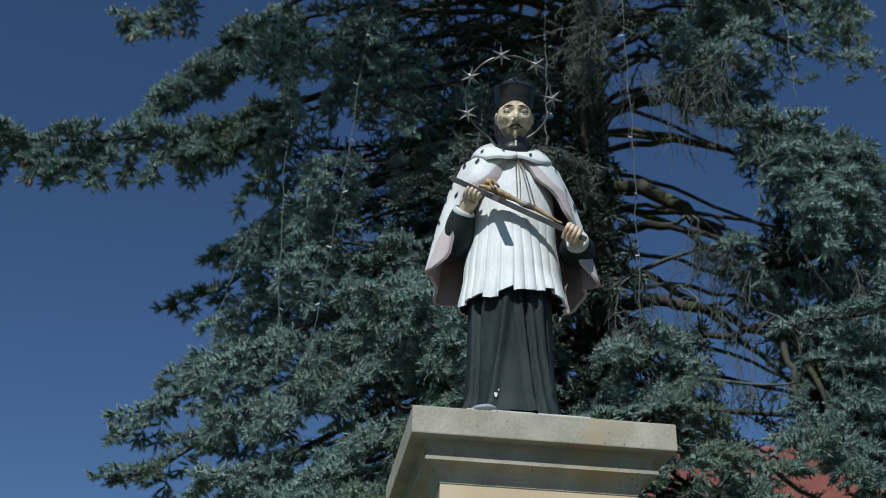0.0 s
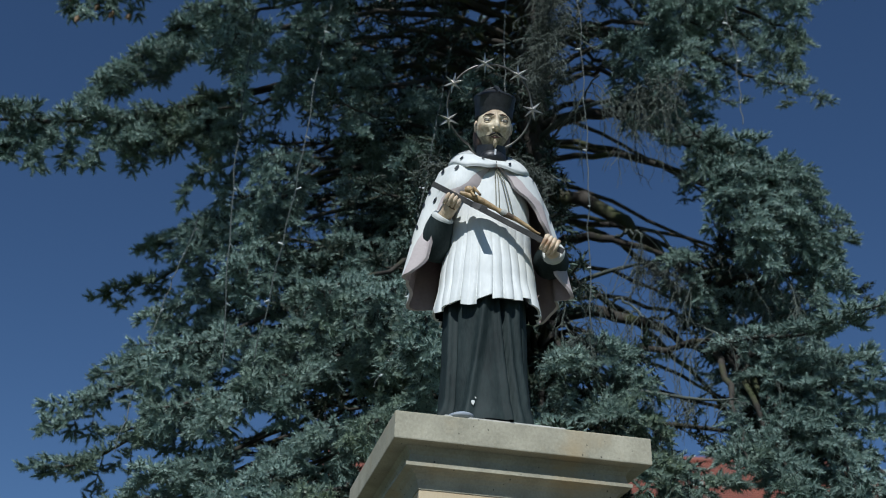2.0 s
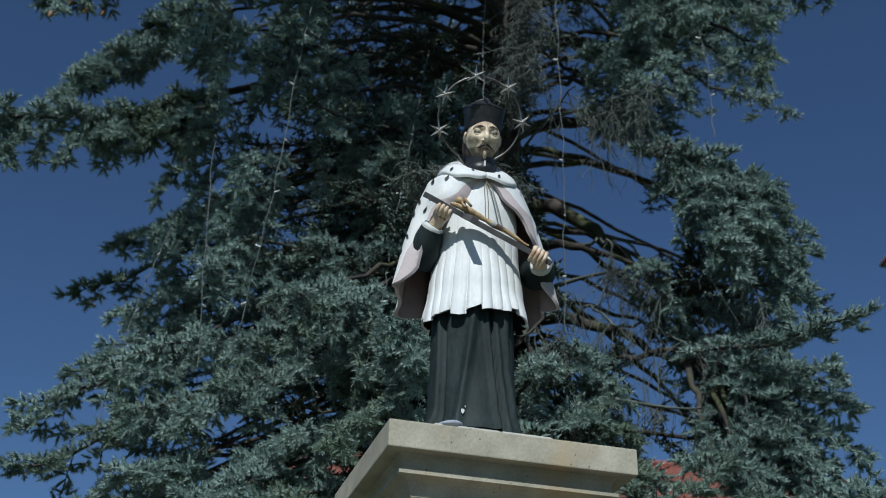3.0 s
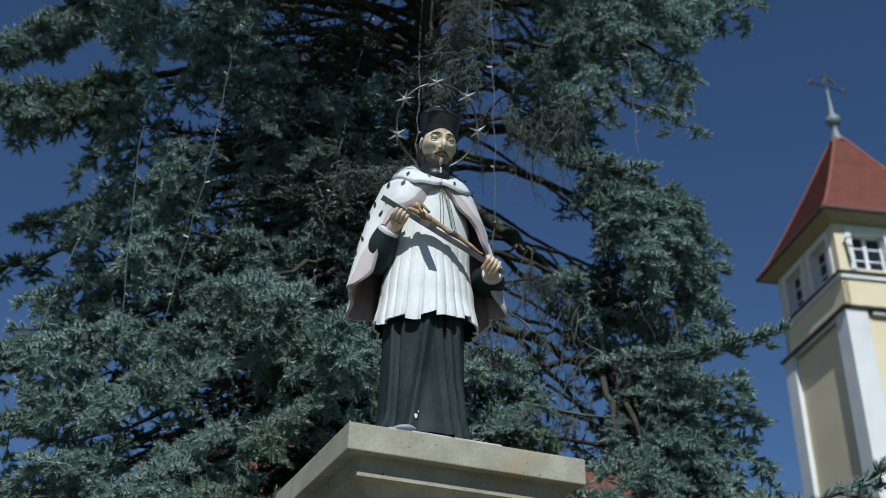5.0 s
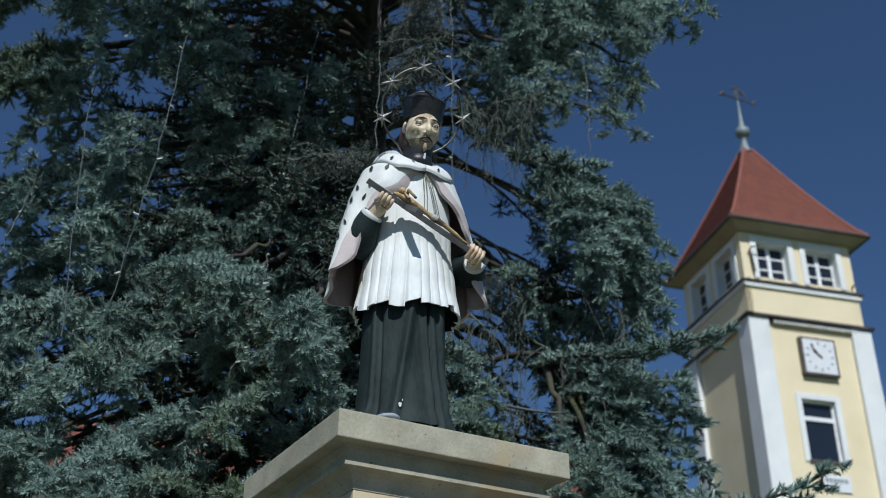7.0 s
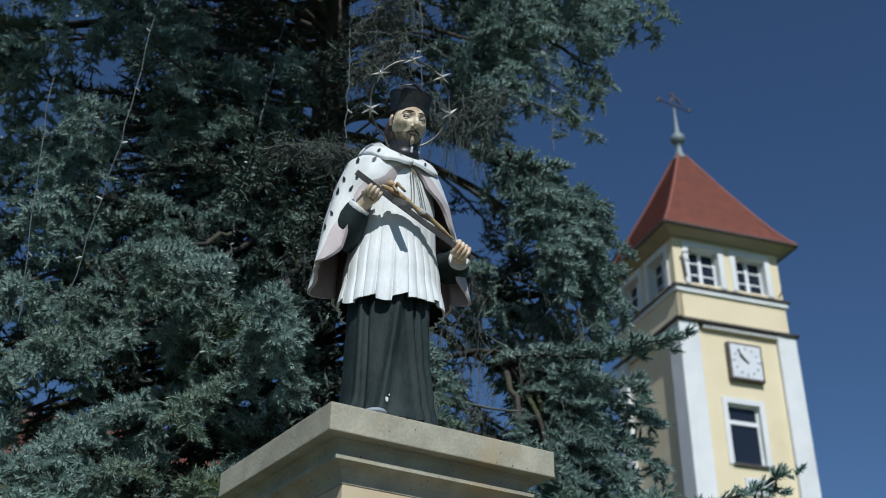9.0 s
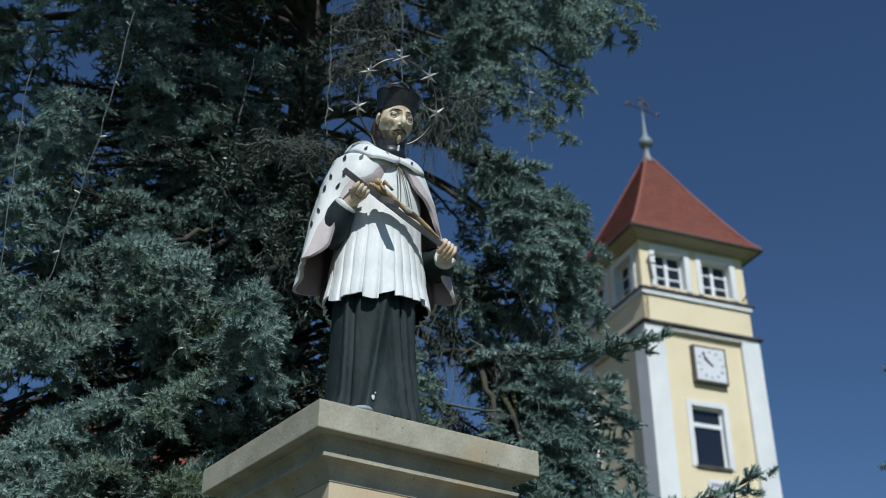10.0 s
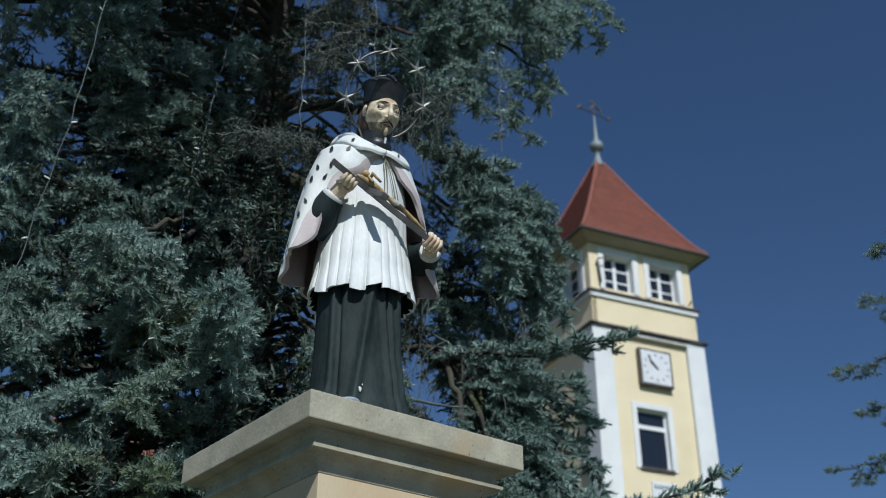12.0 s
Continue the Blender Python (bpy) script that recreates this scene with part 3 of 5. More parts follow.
for sgn in (0.4, 1):
    st.tube([SHAFT_A + AX * 0.20 + up * 0.036, SHAFT_A + AX * 0.185 + up * 0.040 + Vector((0.01, -0.035, 0.012)) * sgn, SHAFT_A + AX * 0.195 + up * 0.030 + Vector((0.02, -0.075, -0.03)) * sgn], [0.009, 0.008, 0.006], M_OCHRE, 8)
st.blob(SHAFT_A + AX * 0.175 + up * 0.056, (0.020, 0.017, 0.018), M_OCHRE, None, 12, 8)
st.tube([SHAFT_A + AX * 0.343 + up * 0.033, SHAFT_A + AX * 0.357 + up * 0.034, SHAFT_A + AX * 0.372 + up * 0.033], [0.015, 0.018, 0.015], M_SLAB, 12)

# shoe tip
st.blob((0.438, 4.246, 3.303), (0.060, 0.046, 0.019), M_SHOE, pose(0, 0, 0, 0, -6, 20).to_3x3(), 18, 10, lambda n: 1 - 0.25 * max(0, -n.x) * max(0, n.z))
statue = part("statue", st)
tagged(statue, "painted robed cleric in white surplice holding a crucifix", "statue")

# ---- halo of stars ----
halo = thing("star_halo", "thin iron ring with five silver six-pointed stars behind the statue's head", "halo")
HC, HN, HR = Vector((0.538, 4.191, 4.863)), Vector((0.036, 0.861, 0.507)).normalized(), 0.205
hx = Vector((1, 0, 0))
hx = (hx - HN * hx.dot(HN)).normalized()
hy = HN.cross(hx)
if hy.z < 0:
    hy = -hy
ring = [HC + (hx * math.sin(a) + hy * math.cos(a)) * HR for a in (radians(-158 + 316 * k / 48) for k in range(49))]
part("ring", MB().tube(ring, 0.0052, M_IRON, 8), halo, "thin dark iron ring")
for sgn in (-1, 1):
    a = radians(158 * sgn)
    part("stay", MB().tube([HC + (hx * math.sin(a) + hy * math.cos(a)) * HR, Vector((0.555 + 0.03 * sgn, 4.335, 4.66))], 0.005, M_IRON, 8), halo)


def star_mesh():
    mb = MB()
    c1, c2 = (0, 0, -0.014), (0, 0, 0.006)
    pts = []
    for k in range(12):
        a = math.pi * k / 6
        r = 0.054 if k % 2 == 0 else 0.0145
        pts.append((r * math.sin(a), r * math.cos(a), 0))
    for k in range(12):
        mb.fan([c1, pts[k], pts[(k + 1) % 12]], M_SILVER)
        mb.fan([c2, pts[(k + 1) % 12], pts[k]], M_SILVER)
    return mb.data("star")


star_data = star_mesh()
for ang, spin in ((-15, 8), (-66, -4), (-115, 14), (33, 10), (84, 20)):
    a = radians(ang)
    ob = part("star", star_data, halo, "faceted silver star")
    c = HC + (hx * math.sin(a) + hy * math.cos(a)) * (HR + 0.004) - HN * 0.008
    base = Matrix((hx, hy, HN)).transposed().to_4x4()
    ob.matrix_basis = Matrix.Translation(c) @ base @ pose(0, 0, 0, 0, 0, spin)

# ---- town hall with its tower ----
TOWER_AT, TOWER_TURN, TW = (26.34, 27.53, 0.0), math.degrees(-0.24), 4.8
tower = thing("tower", "square yellow clock tower with white corner pilasters and red tiled roof", "tower", TOWER_AT, TOWER_TURN)
# in the tower's own measure: x along the clock face, y to the back, front corner at 0, 0


def wall_with_holes(width, z0, z1, holes, thick, material):
    """A wall in the plane y = 0 with real openings; holes: rows of (x0, z0, x1, z1)."""
    mb = MB()
    xs = sorted({0.0, width, *(h[0] for h in holes), *(h[2] for h in holes)})
    zs = sorted({z0, z1, *(h[1] for h in holes), *(h[3] for h in holes)})
    for xa, xb in zip(xs, xs[1:]):
        for za, zb in zip(zs, zs[1:]):
            if any(h[0] <= xa and xb <= h[2] and h[1] <= za and zb <= h[3] for h in holes):
                continue
            mb.fan([(xa, 0, za), (xb, 0, za), (xb, 0, zb), (xa, 0, zb)], material)
            mb.fan([(xa, thick, za), (xa, thick, zb), (xb, thick, zb), (xb, thick, za)], material)
    for a, b, c, d in holes:
        loop = [(a, b), (c, b), (c, d), (a, d)]
        for p, q in zip(loop, loop[1:] + loop[:1]):
            mb.fan([(p[0], 0, p[1]), (p[0], thick, p[1]), (q[0], thick, q[1]), (q[0], 0, q[1])], M_TRIM)
    return mb


def sides(parent, name, build, only=4, label=""):
    """Sets a mesh made for the front on the front, the -x side, the back and the +x side."""
    me = build.data(name)
    out = []
    for k, (x, y, r) in enumerate(((0, 0, 0), (0, TW, -90), (TW, TW, 180), (TW, 0, 90))[:only]):
        ob = part(name, me, parent, label)
        ob.matrix_basis = pose(x, y, 0, 0, 0, r)
        out.append(ob)
    return out


UP = [(0.66, 21.60, 2.02, 23.15), (2.79, 21.60, 4.15, 23.15)]
LOW = [(1.60, 14.45, 2.97, 16.75)]
sides(tower, "upper_wall", wall_with_holes(TW, 21.37, 23.62, UP, 0.40, M_PLASTER))
for k, (x, y, r) in enumerate(((0, 0, 0), (0, TW, -90), (TW, TW, 180), (TW, 0, 90))):
    part("lower_wall", wall_with_holes(TW, 0.0, 19.75, [] if k else LOW, 0.40, M_PLASTER), tower).matrix_basis = pose(x, y, 0, 0, 0, r)
sides(tower, "band", MB().box(-0.03, -0.03, 19.95, TW + 0.03, 0.2, 21.28, M_PLASTER, 0.01))
mb = MB()
mb.box(-0.126, -0.126, 21.10, TW + 0.126, 0.0, 21.30, M_TRIM, 0.02)
sides(tower, "belt_course", mb)
mb = MB()
for k in range(34):
    x = -0.17 + k * (TW + 0.34) / 34
    mb.box(x + 0.01, -0.21, 21.30, x + 0.145, 0.0, 21.365 + 0.012 * (k % 2), M_DARKMETAL, 0.01)
sides(tower, "belt_tiles", mb, label="row of dark weathered ledge tiles")
mb = MB()
mb.box(-0.30, -0.30, 19.80, TW + 0.30, 0.0, 19.90, M_DARKMETAL, 0.02)
sides(tower, "cornice", mb, label="dark sheet-metal cornice")
mb = MB()
mb.box(0.85, -0.14, 19.60, TW - 0.47, 0.0, 19.80, M_SOFFIT, 0.01)
for k in range(22):
    mb.box(0.88 + 0.16 * k, -0.20, 19.62, 0.97 + 0.16 * k, -0.14, 19.74, M_TRIM)
sides(tower, "frieze", mb)
for k, (x, y) in enumerate(((-0.18, -0.18), (TW - 0.66, -0.18), (-0.18, TW - 0.66), (TW - 0.66, TW - 0.66))):
    part("pilaster", MB().box(x, y, 0, x + 0.95 - 0.11, y + 0.84, 19.80, M_TRIM, 0.02), tower, "white corner pilaster")


def casement(w, h, cols, bars, trans=None):
    """A window in an opening of w by h: frame, leaves with glazing bars, panes; the front is at y = 0."""
    win = new("window")
    fr = MB()
    t = 0.07
    fr.box(0, 0, 0, t, 0.08, h, M_FRAMEWHITE, 0.006).box(w - t, 0, 0, w, 0.08, h, M_FRAMEWHITE, 0.006)
    fr.box(t, 0, 0, w - t, 0.08, t, M_FRAMEWHITE, 0.006).box(t, 0, h - t, w - t, 0.08, h, M_FRAMEWHITE, 0.006)
    part("window_frame", fr, win)
    for c in range(1, cols):
        x = w * c / cols
        part("mullion", MB().box(x - 0.075, -0.015, t, x + 0.075, 0.07, h - t, M_FRAMEWHITE, 0.006), win)
    if trans:
        part("transom", MB().box(t, -0.02, trans - 0.08, w - t, 0.07, trans + 0.08, M_FRAMEWHITE, 0.006), win)
    for k in range(1, bars + 1):
        z = h * k / (bars + 1)
        part("glazing_bar", MB().box(t, 0.005, z - 0.03, w - t, 0.05, z + 0.03, M_FRAMEWHITE, 0.004), win)
    for c in range(cols):
        part("pane", MB().box(w * c / cols + 0.05, 0.045, 0.03, w * (c + 1) / cols - 0.05, 0.055, h - 0.03, M_GLASS), win)
    return win


def surround(w, h, b):
    mb = MB()
    mb.box(-b, -0.05, -b * 0.3, 0, 0.0, h + b, M_TRIM, 0.01).box(w, -0.05, -b * 0.3, w + b, 0.0, h + b, M_TRIM, 0.01).box(0, -0.05, h, w, 0.0, h + b, M_TRIM, 0.01)
    return mb


for k, (x, y, r) in enumerate(((0, 0, 0), (0, TW, -90), (TW, TW, 180), (TW, 0, 90))):
    side = pose(x, y, 0, 0, 0, r)
    for a, b, c, d in UP:
        win = casement(c - a, d - b, 2, 2)
        win.parent = tower
        win.matrix_basis = side @ pose(a, 0.30, b)
        part("window_surround", surround(c - a, d - b, 0.24), win).matrix_basis = pose(0, -0.30, 0)
    for a, b, c, d in [] if k else LOW:
        win = casement(c - a, d - b, 1, 0, 1.62)
        win.parent = tower
        win.matrix_basis = side @ pose(a, 0.16, b)
        part("window_surround", surround(c - a, d - b, 0.22), win).matrix_basis = pose(0, -0.16, 0)
        part("window_sill", MB().box(-0.05, -0.10, -0.10, c - a + 0.05, 0.0, 0.0, M_DARKMETAL, 0.01), win).matrix_basis = pose(0, -0.16, 0)
    if k == 0:
        # clock on the front
        part("clock_case", MB().box(1.80, -0.22, 17.66, 3.28, 0.0, 19.18, M_DARKMETAL, 0.03), tower, "dark square clock case")
        dial = part("clock_dial", MB().box(1.89, -0.235, 17.75, 3.19, -0.2, 19.09, M_CLOCK, 0.01), tower, "white square dial")
        cx, cz = 2.54, 18.42
        for h in range(12):
            a = math.pi * h / 6
            m = Matrix.Translation((cx + 0.53 * math.sin(a), -0.24, cz + 0.53 * math.cos(a))) @ pose(0, 0, 0, 0, math.degrees(a), 0)
            part("hour_mark", MB().box(-0.03, -0.006, -0.055, 0.03, 0.006, 0.055, M_ZINC, 0, m), dial)
        for ang, ln, wd in ((-38, 0.56, 0.045), (-50, 0.36, 0.07)):
            m = Matrix.Translation((cx, -0.255, cz)) @ pose(0, 0, 0, 0, ang, 0)
            part("clock_hand", MB().box(-wd / 2, -0.012, -0.10, wd / 2, 0.012, ln, M_DARKMETAL, 0.004, m), dial)
        sign = part("sign_board", MB().box(1.95, -0.06, 13.35, 3.05, 0.0, 13.95, M_CLOCK, 0.01), tower, "white board with a faded dark line of writing")
        for j in range(6):
            part("letter_bar", MB().box(2.05 + 0.15 * j, -0.075, 13.68, 2.15 + 0.15 * j, -0.06, 13.82, M_ZINC), sign)
# lamp bracket beside the upper window and a small bracket on the ledge
mb = MB()
mb.tube([(0.28, 0, 22.55), (0.30, -0.25, 22.72), (0.62, -0.32, 22.78)], 0.03, M_DARKMETAL, 8)
mb.tube([(0.34, -0.10, 22.60), (0.40, -0.14, 21.75)], 0.05, M_DARKMETAL, 8)
part("bracket_lamp", mb, tower, "dark floodlight bracket")
part("small_bracket", MB().tube([(4.62, 0, 21.6), (4.62, -0.22, 21.72), (4.66, -0.26, 21.5)], 0.03, M_DARKMETAL, 8), tower)
part("downpipe", MB().tube([(TW + 0.12, 0.55, 23.4), (TW + 0.12, 0.5, 21.5), (TW + 0.35, 0.5, 21.2), (TW + 0.35, 0.5, 19.9)], 0.06, M_DARKMETAL, 8), tower)
# eaves
mb = MB()
o = 0.575
mb.grid([[(-0.05, -0.05, 23.50), (TW + 0.05, -0.05, 23.50), (TW + 0.05, TW + 0.05, 23.50), (-0.05, TW + 0.05, 23.50)], [(-o, -o, 23.72), (TW + o, -o, 23.72), (TW + o, TW + o, 23.72), (-o, TW + o, 23.72)]], M_SOFFIT, wrap=True, smooth=False)
part("soffit", mb, tower, "boarded eaves soffit")
mb = MB()
e = o + 0.05
for a, b in (((-e, -e), (TW + e, -e)), ((TW + e, -e), (TW + e, TW + e)), ((TW + e, TW + e), (-e, TW + e)), ((-e, TW + e), (-e, -e))):
    mb.tube([(*a, 23.76), (*b, 23.76)], 0.075, M_DARKMETAL, 8)
part("gutter", mb, tower, "dark gutter")
# bell-cast pyramid roof in courses that overlap
PROF = [(23.80, 2.975), (24.15, 2.70), (24.6, 2.43), (25.4, 2.00), (27.0, 1.20), (29.30, 0.14)]


def roof_half(z):
    for p, q in zip(PROF, PROF[1:]):
        if z <= q[0]:
            return p[1] + (q[1] - p[1]) * (z - p[0]) / (q[0] - p[0])
    return PROF[-1][1]


NC = 28
roof = new("roof")
roof.parent = tower
tagged(roof, "red tiled pyramid roof with flared eaves")
for k in range(NC):
    za, zb = 23.80 + 5.5 * k / NC, 23.80 + 5.5 * (k + 1) / NC
    ha, hb = roof_half(za) + 0.075, roof_half(zb)
    c = TW / 2
    sq = lambda h, z: [(c - h, c - h, z), (c + h, c - h, z), (c + h, c + h, z), (c - h, c + h, z)]
    part("tile_course", MB().grid([sq(ha - 0.075, za - 0.05), sq(ha, za - 0.055), sq(ha, za - 0.01), sq(hb, zb)], M_TILE, wrap=True, smooth=False), roof)
for sx in (-1, 1):
    for sy in (-1, 1):
        pts = [(TW / 2 + sx * (h + 0.03), TW / 2 + sy * (h + 0.03), z + 0.02) for z, h in PROF]
        part("hip_ridge", MB().tube(pts, 0.075, M_RIDGE, 8), tower, "row of lighter ridge tiles")
c = TW / 2
mb = MB()
rows = []
for z, r in ((29.15, 0.34), (29.35, 0.22), (29.7, 0.14), (30.0, 0.11), (30.05, 0.20), (30.15, 0.30), (30.3, 0.33), (30.45, 0.28), (30.55, 0.15), (30.7, 0.12), (31.3, 0.07), (32.0, 0.035)):
    rows.append([(c + r * math.sin(2 * math.pi * j / 16), c + r * math.cos(2 * math.pi * j / 16), z) for j in range(16)])
mb.grid(rows, M_ZINC, wrap=True)
finial = part("finial", mb, tower, "grey zinc finial with a ball")
vane = MB()
VD = Vector((0.99, 0.06, 0))
vb = Vector((c, c, 31.95))
vane.tube([vb, vb + Vector((0, 0, 0.9))], 0.03, M_DARKMETAL, 6)
vane.tube([vb - VD * 0.9 + Vector((0, 0, 0.30)), vb + VD * 0.9 + Vector((0, 0, 0.10))], 0.035, M_DARKMETAL, 6)
for d0, z0, d1, z1, wd in ((-0.95, 0.18, -0.62, 0.46, 0.10), (-0.2, 0.35, 0.1, 0.75, 0.06), (0.1, 0.75, 0.4, 0.42, 0.07), (0.72, 0.02, 0.95, 0.28, 0.08), (-0.25, 0.72, 0.12, 0.86, 0.05), (0.35, 0.60, 0.42, 0.30, 0.05)):
    vane.tube([vb + VD * d0 + Vector((0, 0, z0)), vb + VD * (d0 + d1) / 2 + Vector((0, 0, (z0 + z1) / 2)), vb + VD * d1 + Vector((0, 0, z1))], [0.03, wd, 0.03], M_DARKMETAL, 6)
part("weathervane", vane, tower, "dark wrought-iron weathervane")

hall = thing("town_hall", "long yellow hall with a red tiled roof behind the trees", "building", TOWER_AT, TOWER_TURN)
HL, HRIGHT, HE, HRG = -24.0, -4.6, 11.6, 15.6
part("wall", MB().box(HL, 0.6, 0, HRIGHT - 0.3, 13.4, HE, M_PLASTER, 0.02), hall, "plain yellow plaster wall")
NR = 22
hall_roof = new("roof")
hall_roof.parent = hall
tagged(hall_roof, "red tiled gable roof")
for k in range(NR):
    a, b = k / NR, (k + 1) / NR
    for s0, s1 in ((0.0, 7.0), (14.0, 7.0)):
        ya, yb = s0 + (s1 - s0) * a, s0 + (s1 - s0) * b
        za, zb = HE - 0.1 + (HRG - HE) * a, HE - 0.1 + (HRG - HE) * b
        part("tile_course", MB().grid([[(HL - 0.4, ya, za - 0.02), (HRIGHT, ya, za - 0.02)], [(HL - 0.4, ya, za + 0.05), (HRIGHT, ya, za + 0.05)], [(HL - 0.4, yb, zb), (HRIGHT, yb, zb)]], M_TILE, smooth=False), hall_roof)
part("ridge", MB().tube([(HL - 0.4, 7, HRG - 0.05), (HRIGHT, 7, HRG - 0.05)], 0.16, M_RIDGE, 8), hall)

# ---- spruces ----
nrng = np.random.RandomState(11)


def finger(n, length, body, needle, width, sides, seed):
    """One plump twig end along +z: a spindle of packed needles, of the radius body, and n needles that stand off it."""
    r = np.random.RandomState(seed)
    t = (np.arange(n) + r.rand(n)) / n
    a = np.arange(n) * 2.39996 + r.rand(n) * 0.8
    lean = np.radians(80 - 50 * t ** 1.6 + r.randn(n) * 10)
    out = np.stack([np.cos(a), np.sin(a), 0 * a], 1)
    d = out * np.sin(lean)[:, None] + np.array([0, 0, 1.0]) * np.cos(lean)[:, None]
    swell = body * np.sqrt(np.clip(1 - (2 * t - 0.85) ** 2 / 1.5, 0.05, 1))
    base = np.stack([0 * t, 0 * t, t * length], 1) + out * (0.7 * swell)[:, None]
    side = np.stack([-np.sin(a), np.cos(a), 0 * a], 1)
    ln = needle * (0.8 + 0.4 * r.rand(n))
    tris = [np.stack([base - side * width, base + side * width, base + d * ln[:, None]], 1)]
    b = np.arange(sides) * 2 * np.pi / sides
    rings = [np.stack([body * q * np.cos(b + z), body * q * np.sin(b + z), 0 * b + z * length], 1) * (0.85 + 0.3 * r.rand(sides, 1) * [1, 1, 0] + 0.15 * np.array([0, 0, 1])) for q, z in ((0.6, 0.0), (1.0, 0.55))]
    top = np.array([0, 0, length * 1.02])
    for k in range(sides):
        m = (k + 1) % sides
        for lo, hi in zip(rings, rings[1:]):
            tris.append(np.array([[lo[k], lo[m], hi[k]], [lo[m], hi[m], hi[k]]]))
        tris.append(np.array([[rings[-1][k], rings[-1][m], top]]))
    return np.concatenate(tris), n


FINE = [finger(31, 0.078, 0.0105, 0.0250, 0.0038, 3, k) for k in range(8)]
MEDIUM = [finger(14, 0.080, 0.0080, 0.034, 0.0052, 3, 20 + k) for k in range(4)]
COARSE = [finger(8, 0.095, 0.0100, 0.040, 0.0085, 3, 40 + k) for k in range(4)]


def needles(name, origins, dirs, scales, variants, material):
    """All the needles of many twig ends as one mesh."""
    o, d, sc = np.array(origins), np.array(dirs), np.array(scales)
    d = d / np.linalg.norm(d, axis=1)[:, None]
    ref = nrng.randn(len(d), 3)
    x = np.cross(d, ref)
    x /= np.linalg.norm(x, axis=1)[:, None]
    y = np.cross(d, x)
    pick = nrng.randint(0, len(variants), len(d))
    blocks, slots = [], []
    for k, (tri, count) in enumerate(variants):
        w = pick == k
        if not w.any():
            continue
        f = np.stack([x[w], y[w], d[w]], 1) * sc[w][:, None, None]
        p = np.einsum("nvc,kcw->knvw", tri, f) + o[w][:, None, None, :]
        blocks.append(p.reshape(-1, 3))
        slots.append(np.tile(np.arange(len(tri)) >= count, int(w.sum())))
    co = np.concatenate(blocks).astype(np.float32)
    me = bpy.data.meshes.new(name)
    n = len(co)
    me.vertices.add(n)
    me.vertices.foreach_set("co", co.ravel())
    me.loops.add(n)
    me.loops.foreach_set("vertex_index", np.arange(n, dtype=np.int32))
    me.polygons.add(n // 3)
    me.polygons.foreach_set("loop_start", np.arange(0, n, 3, dtype=np.int32))
    me.materials.append(material)
    me.materials.append(M_TWIG)
    me.polygons.foreach_set("material_index", np.concatenate(slots).astype(np.int32))
    me.update(calc_edges=True)
    return me


def bezier(p, n):
    a, b, c, d = p
    return [a * (1 - t) ** 3 + b * 3 * t * (1 - t) ** 2 + c * 3 * t * t * (1 - t) + d * t ** 3 for t in (k / n for k in range(n + 1))]


CONE_SPOTS = []
INNER_WOOD, INNER = MB(), {}                     # the limbs inside and behind the crown and unseen ones above, too many to count
U = rng.uniform
UP_Z = Vector((0, 0, 1))


def sideways(d):
    lat = d.cross(UP_Z)
    return lat.normalized() if lat.length > 0.15 else Vector((math.cos(U(0, 6.28)), math.sin(U(0, 6.28)), 0))


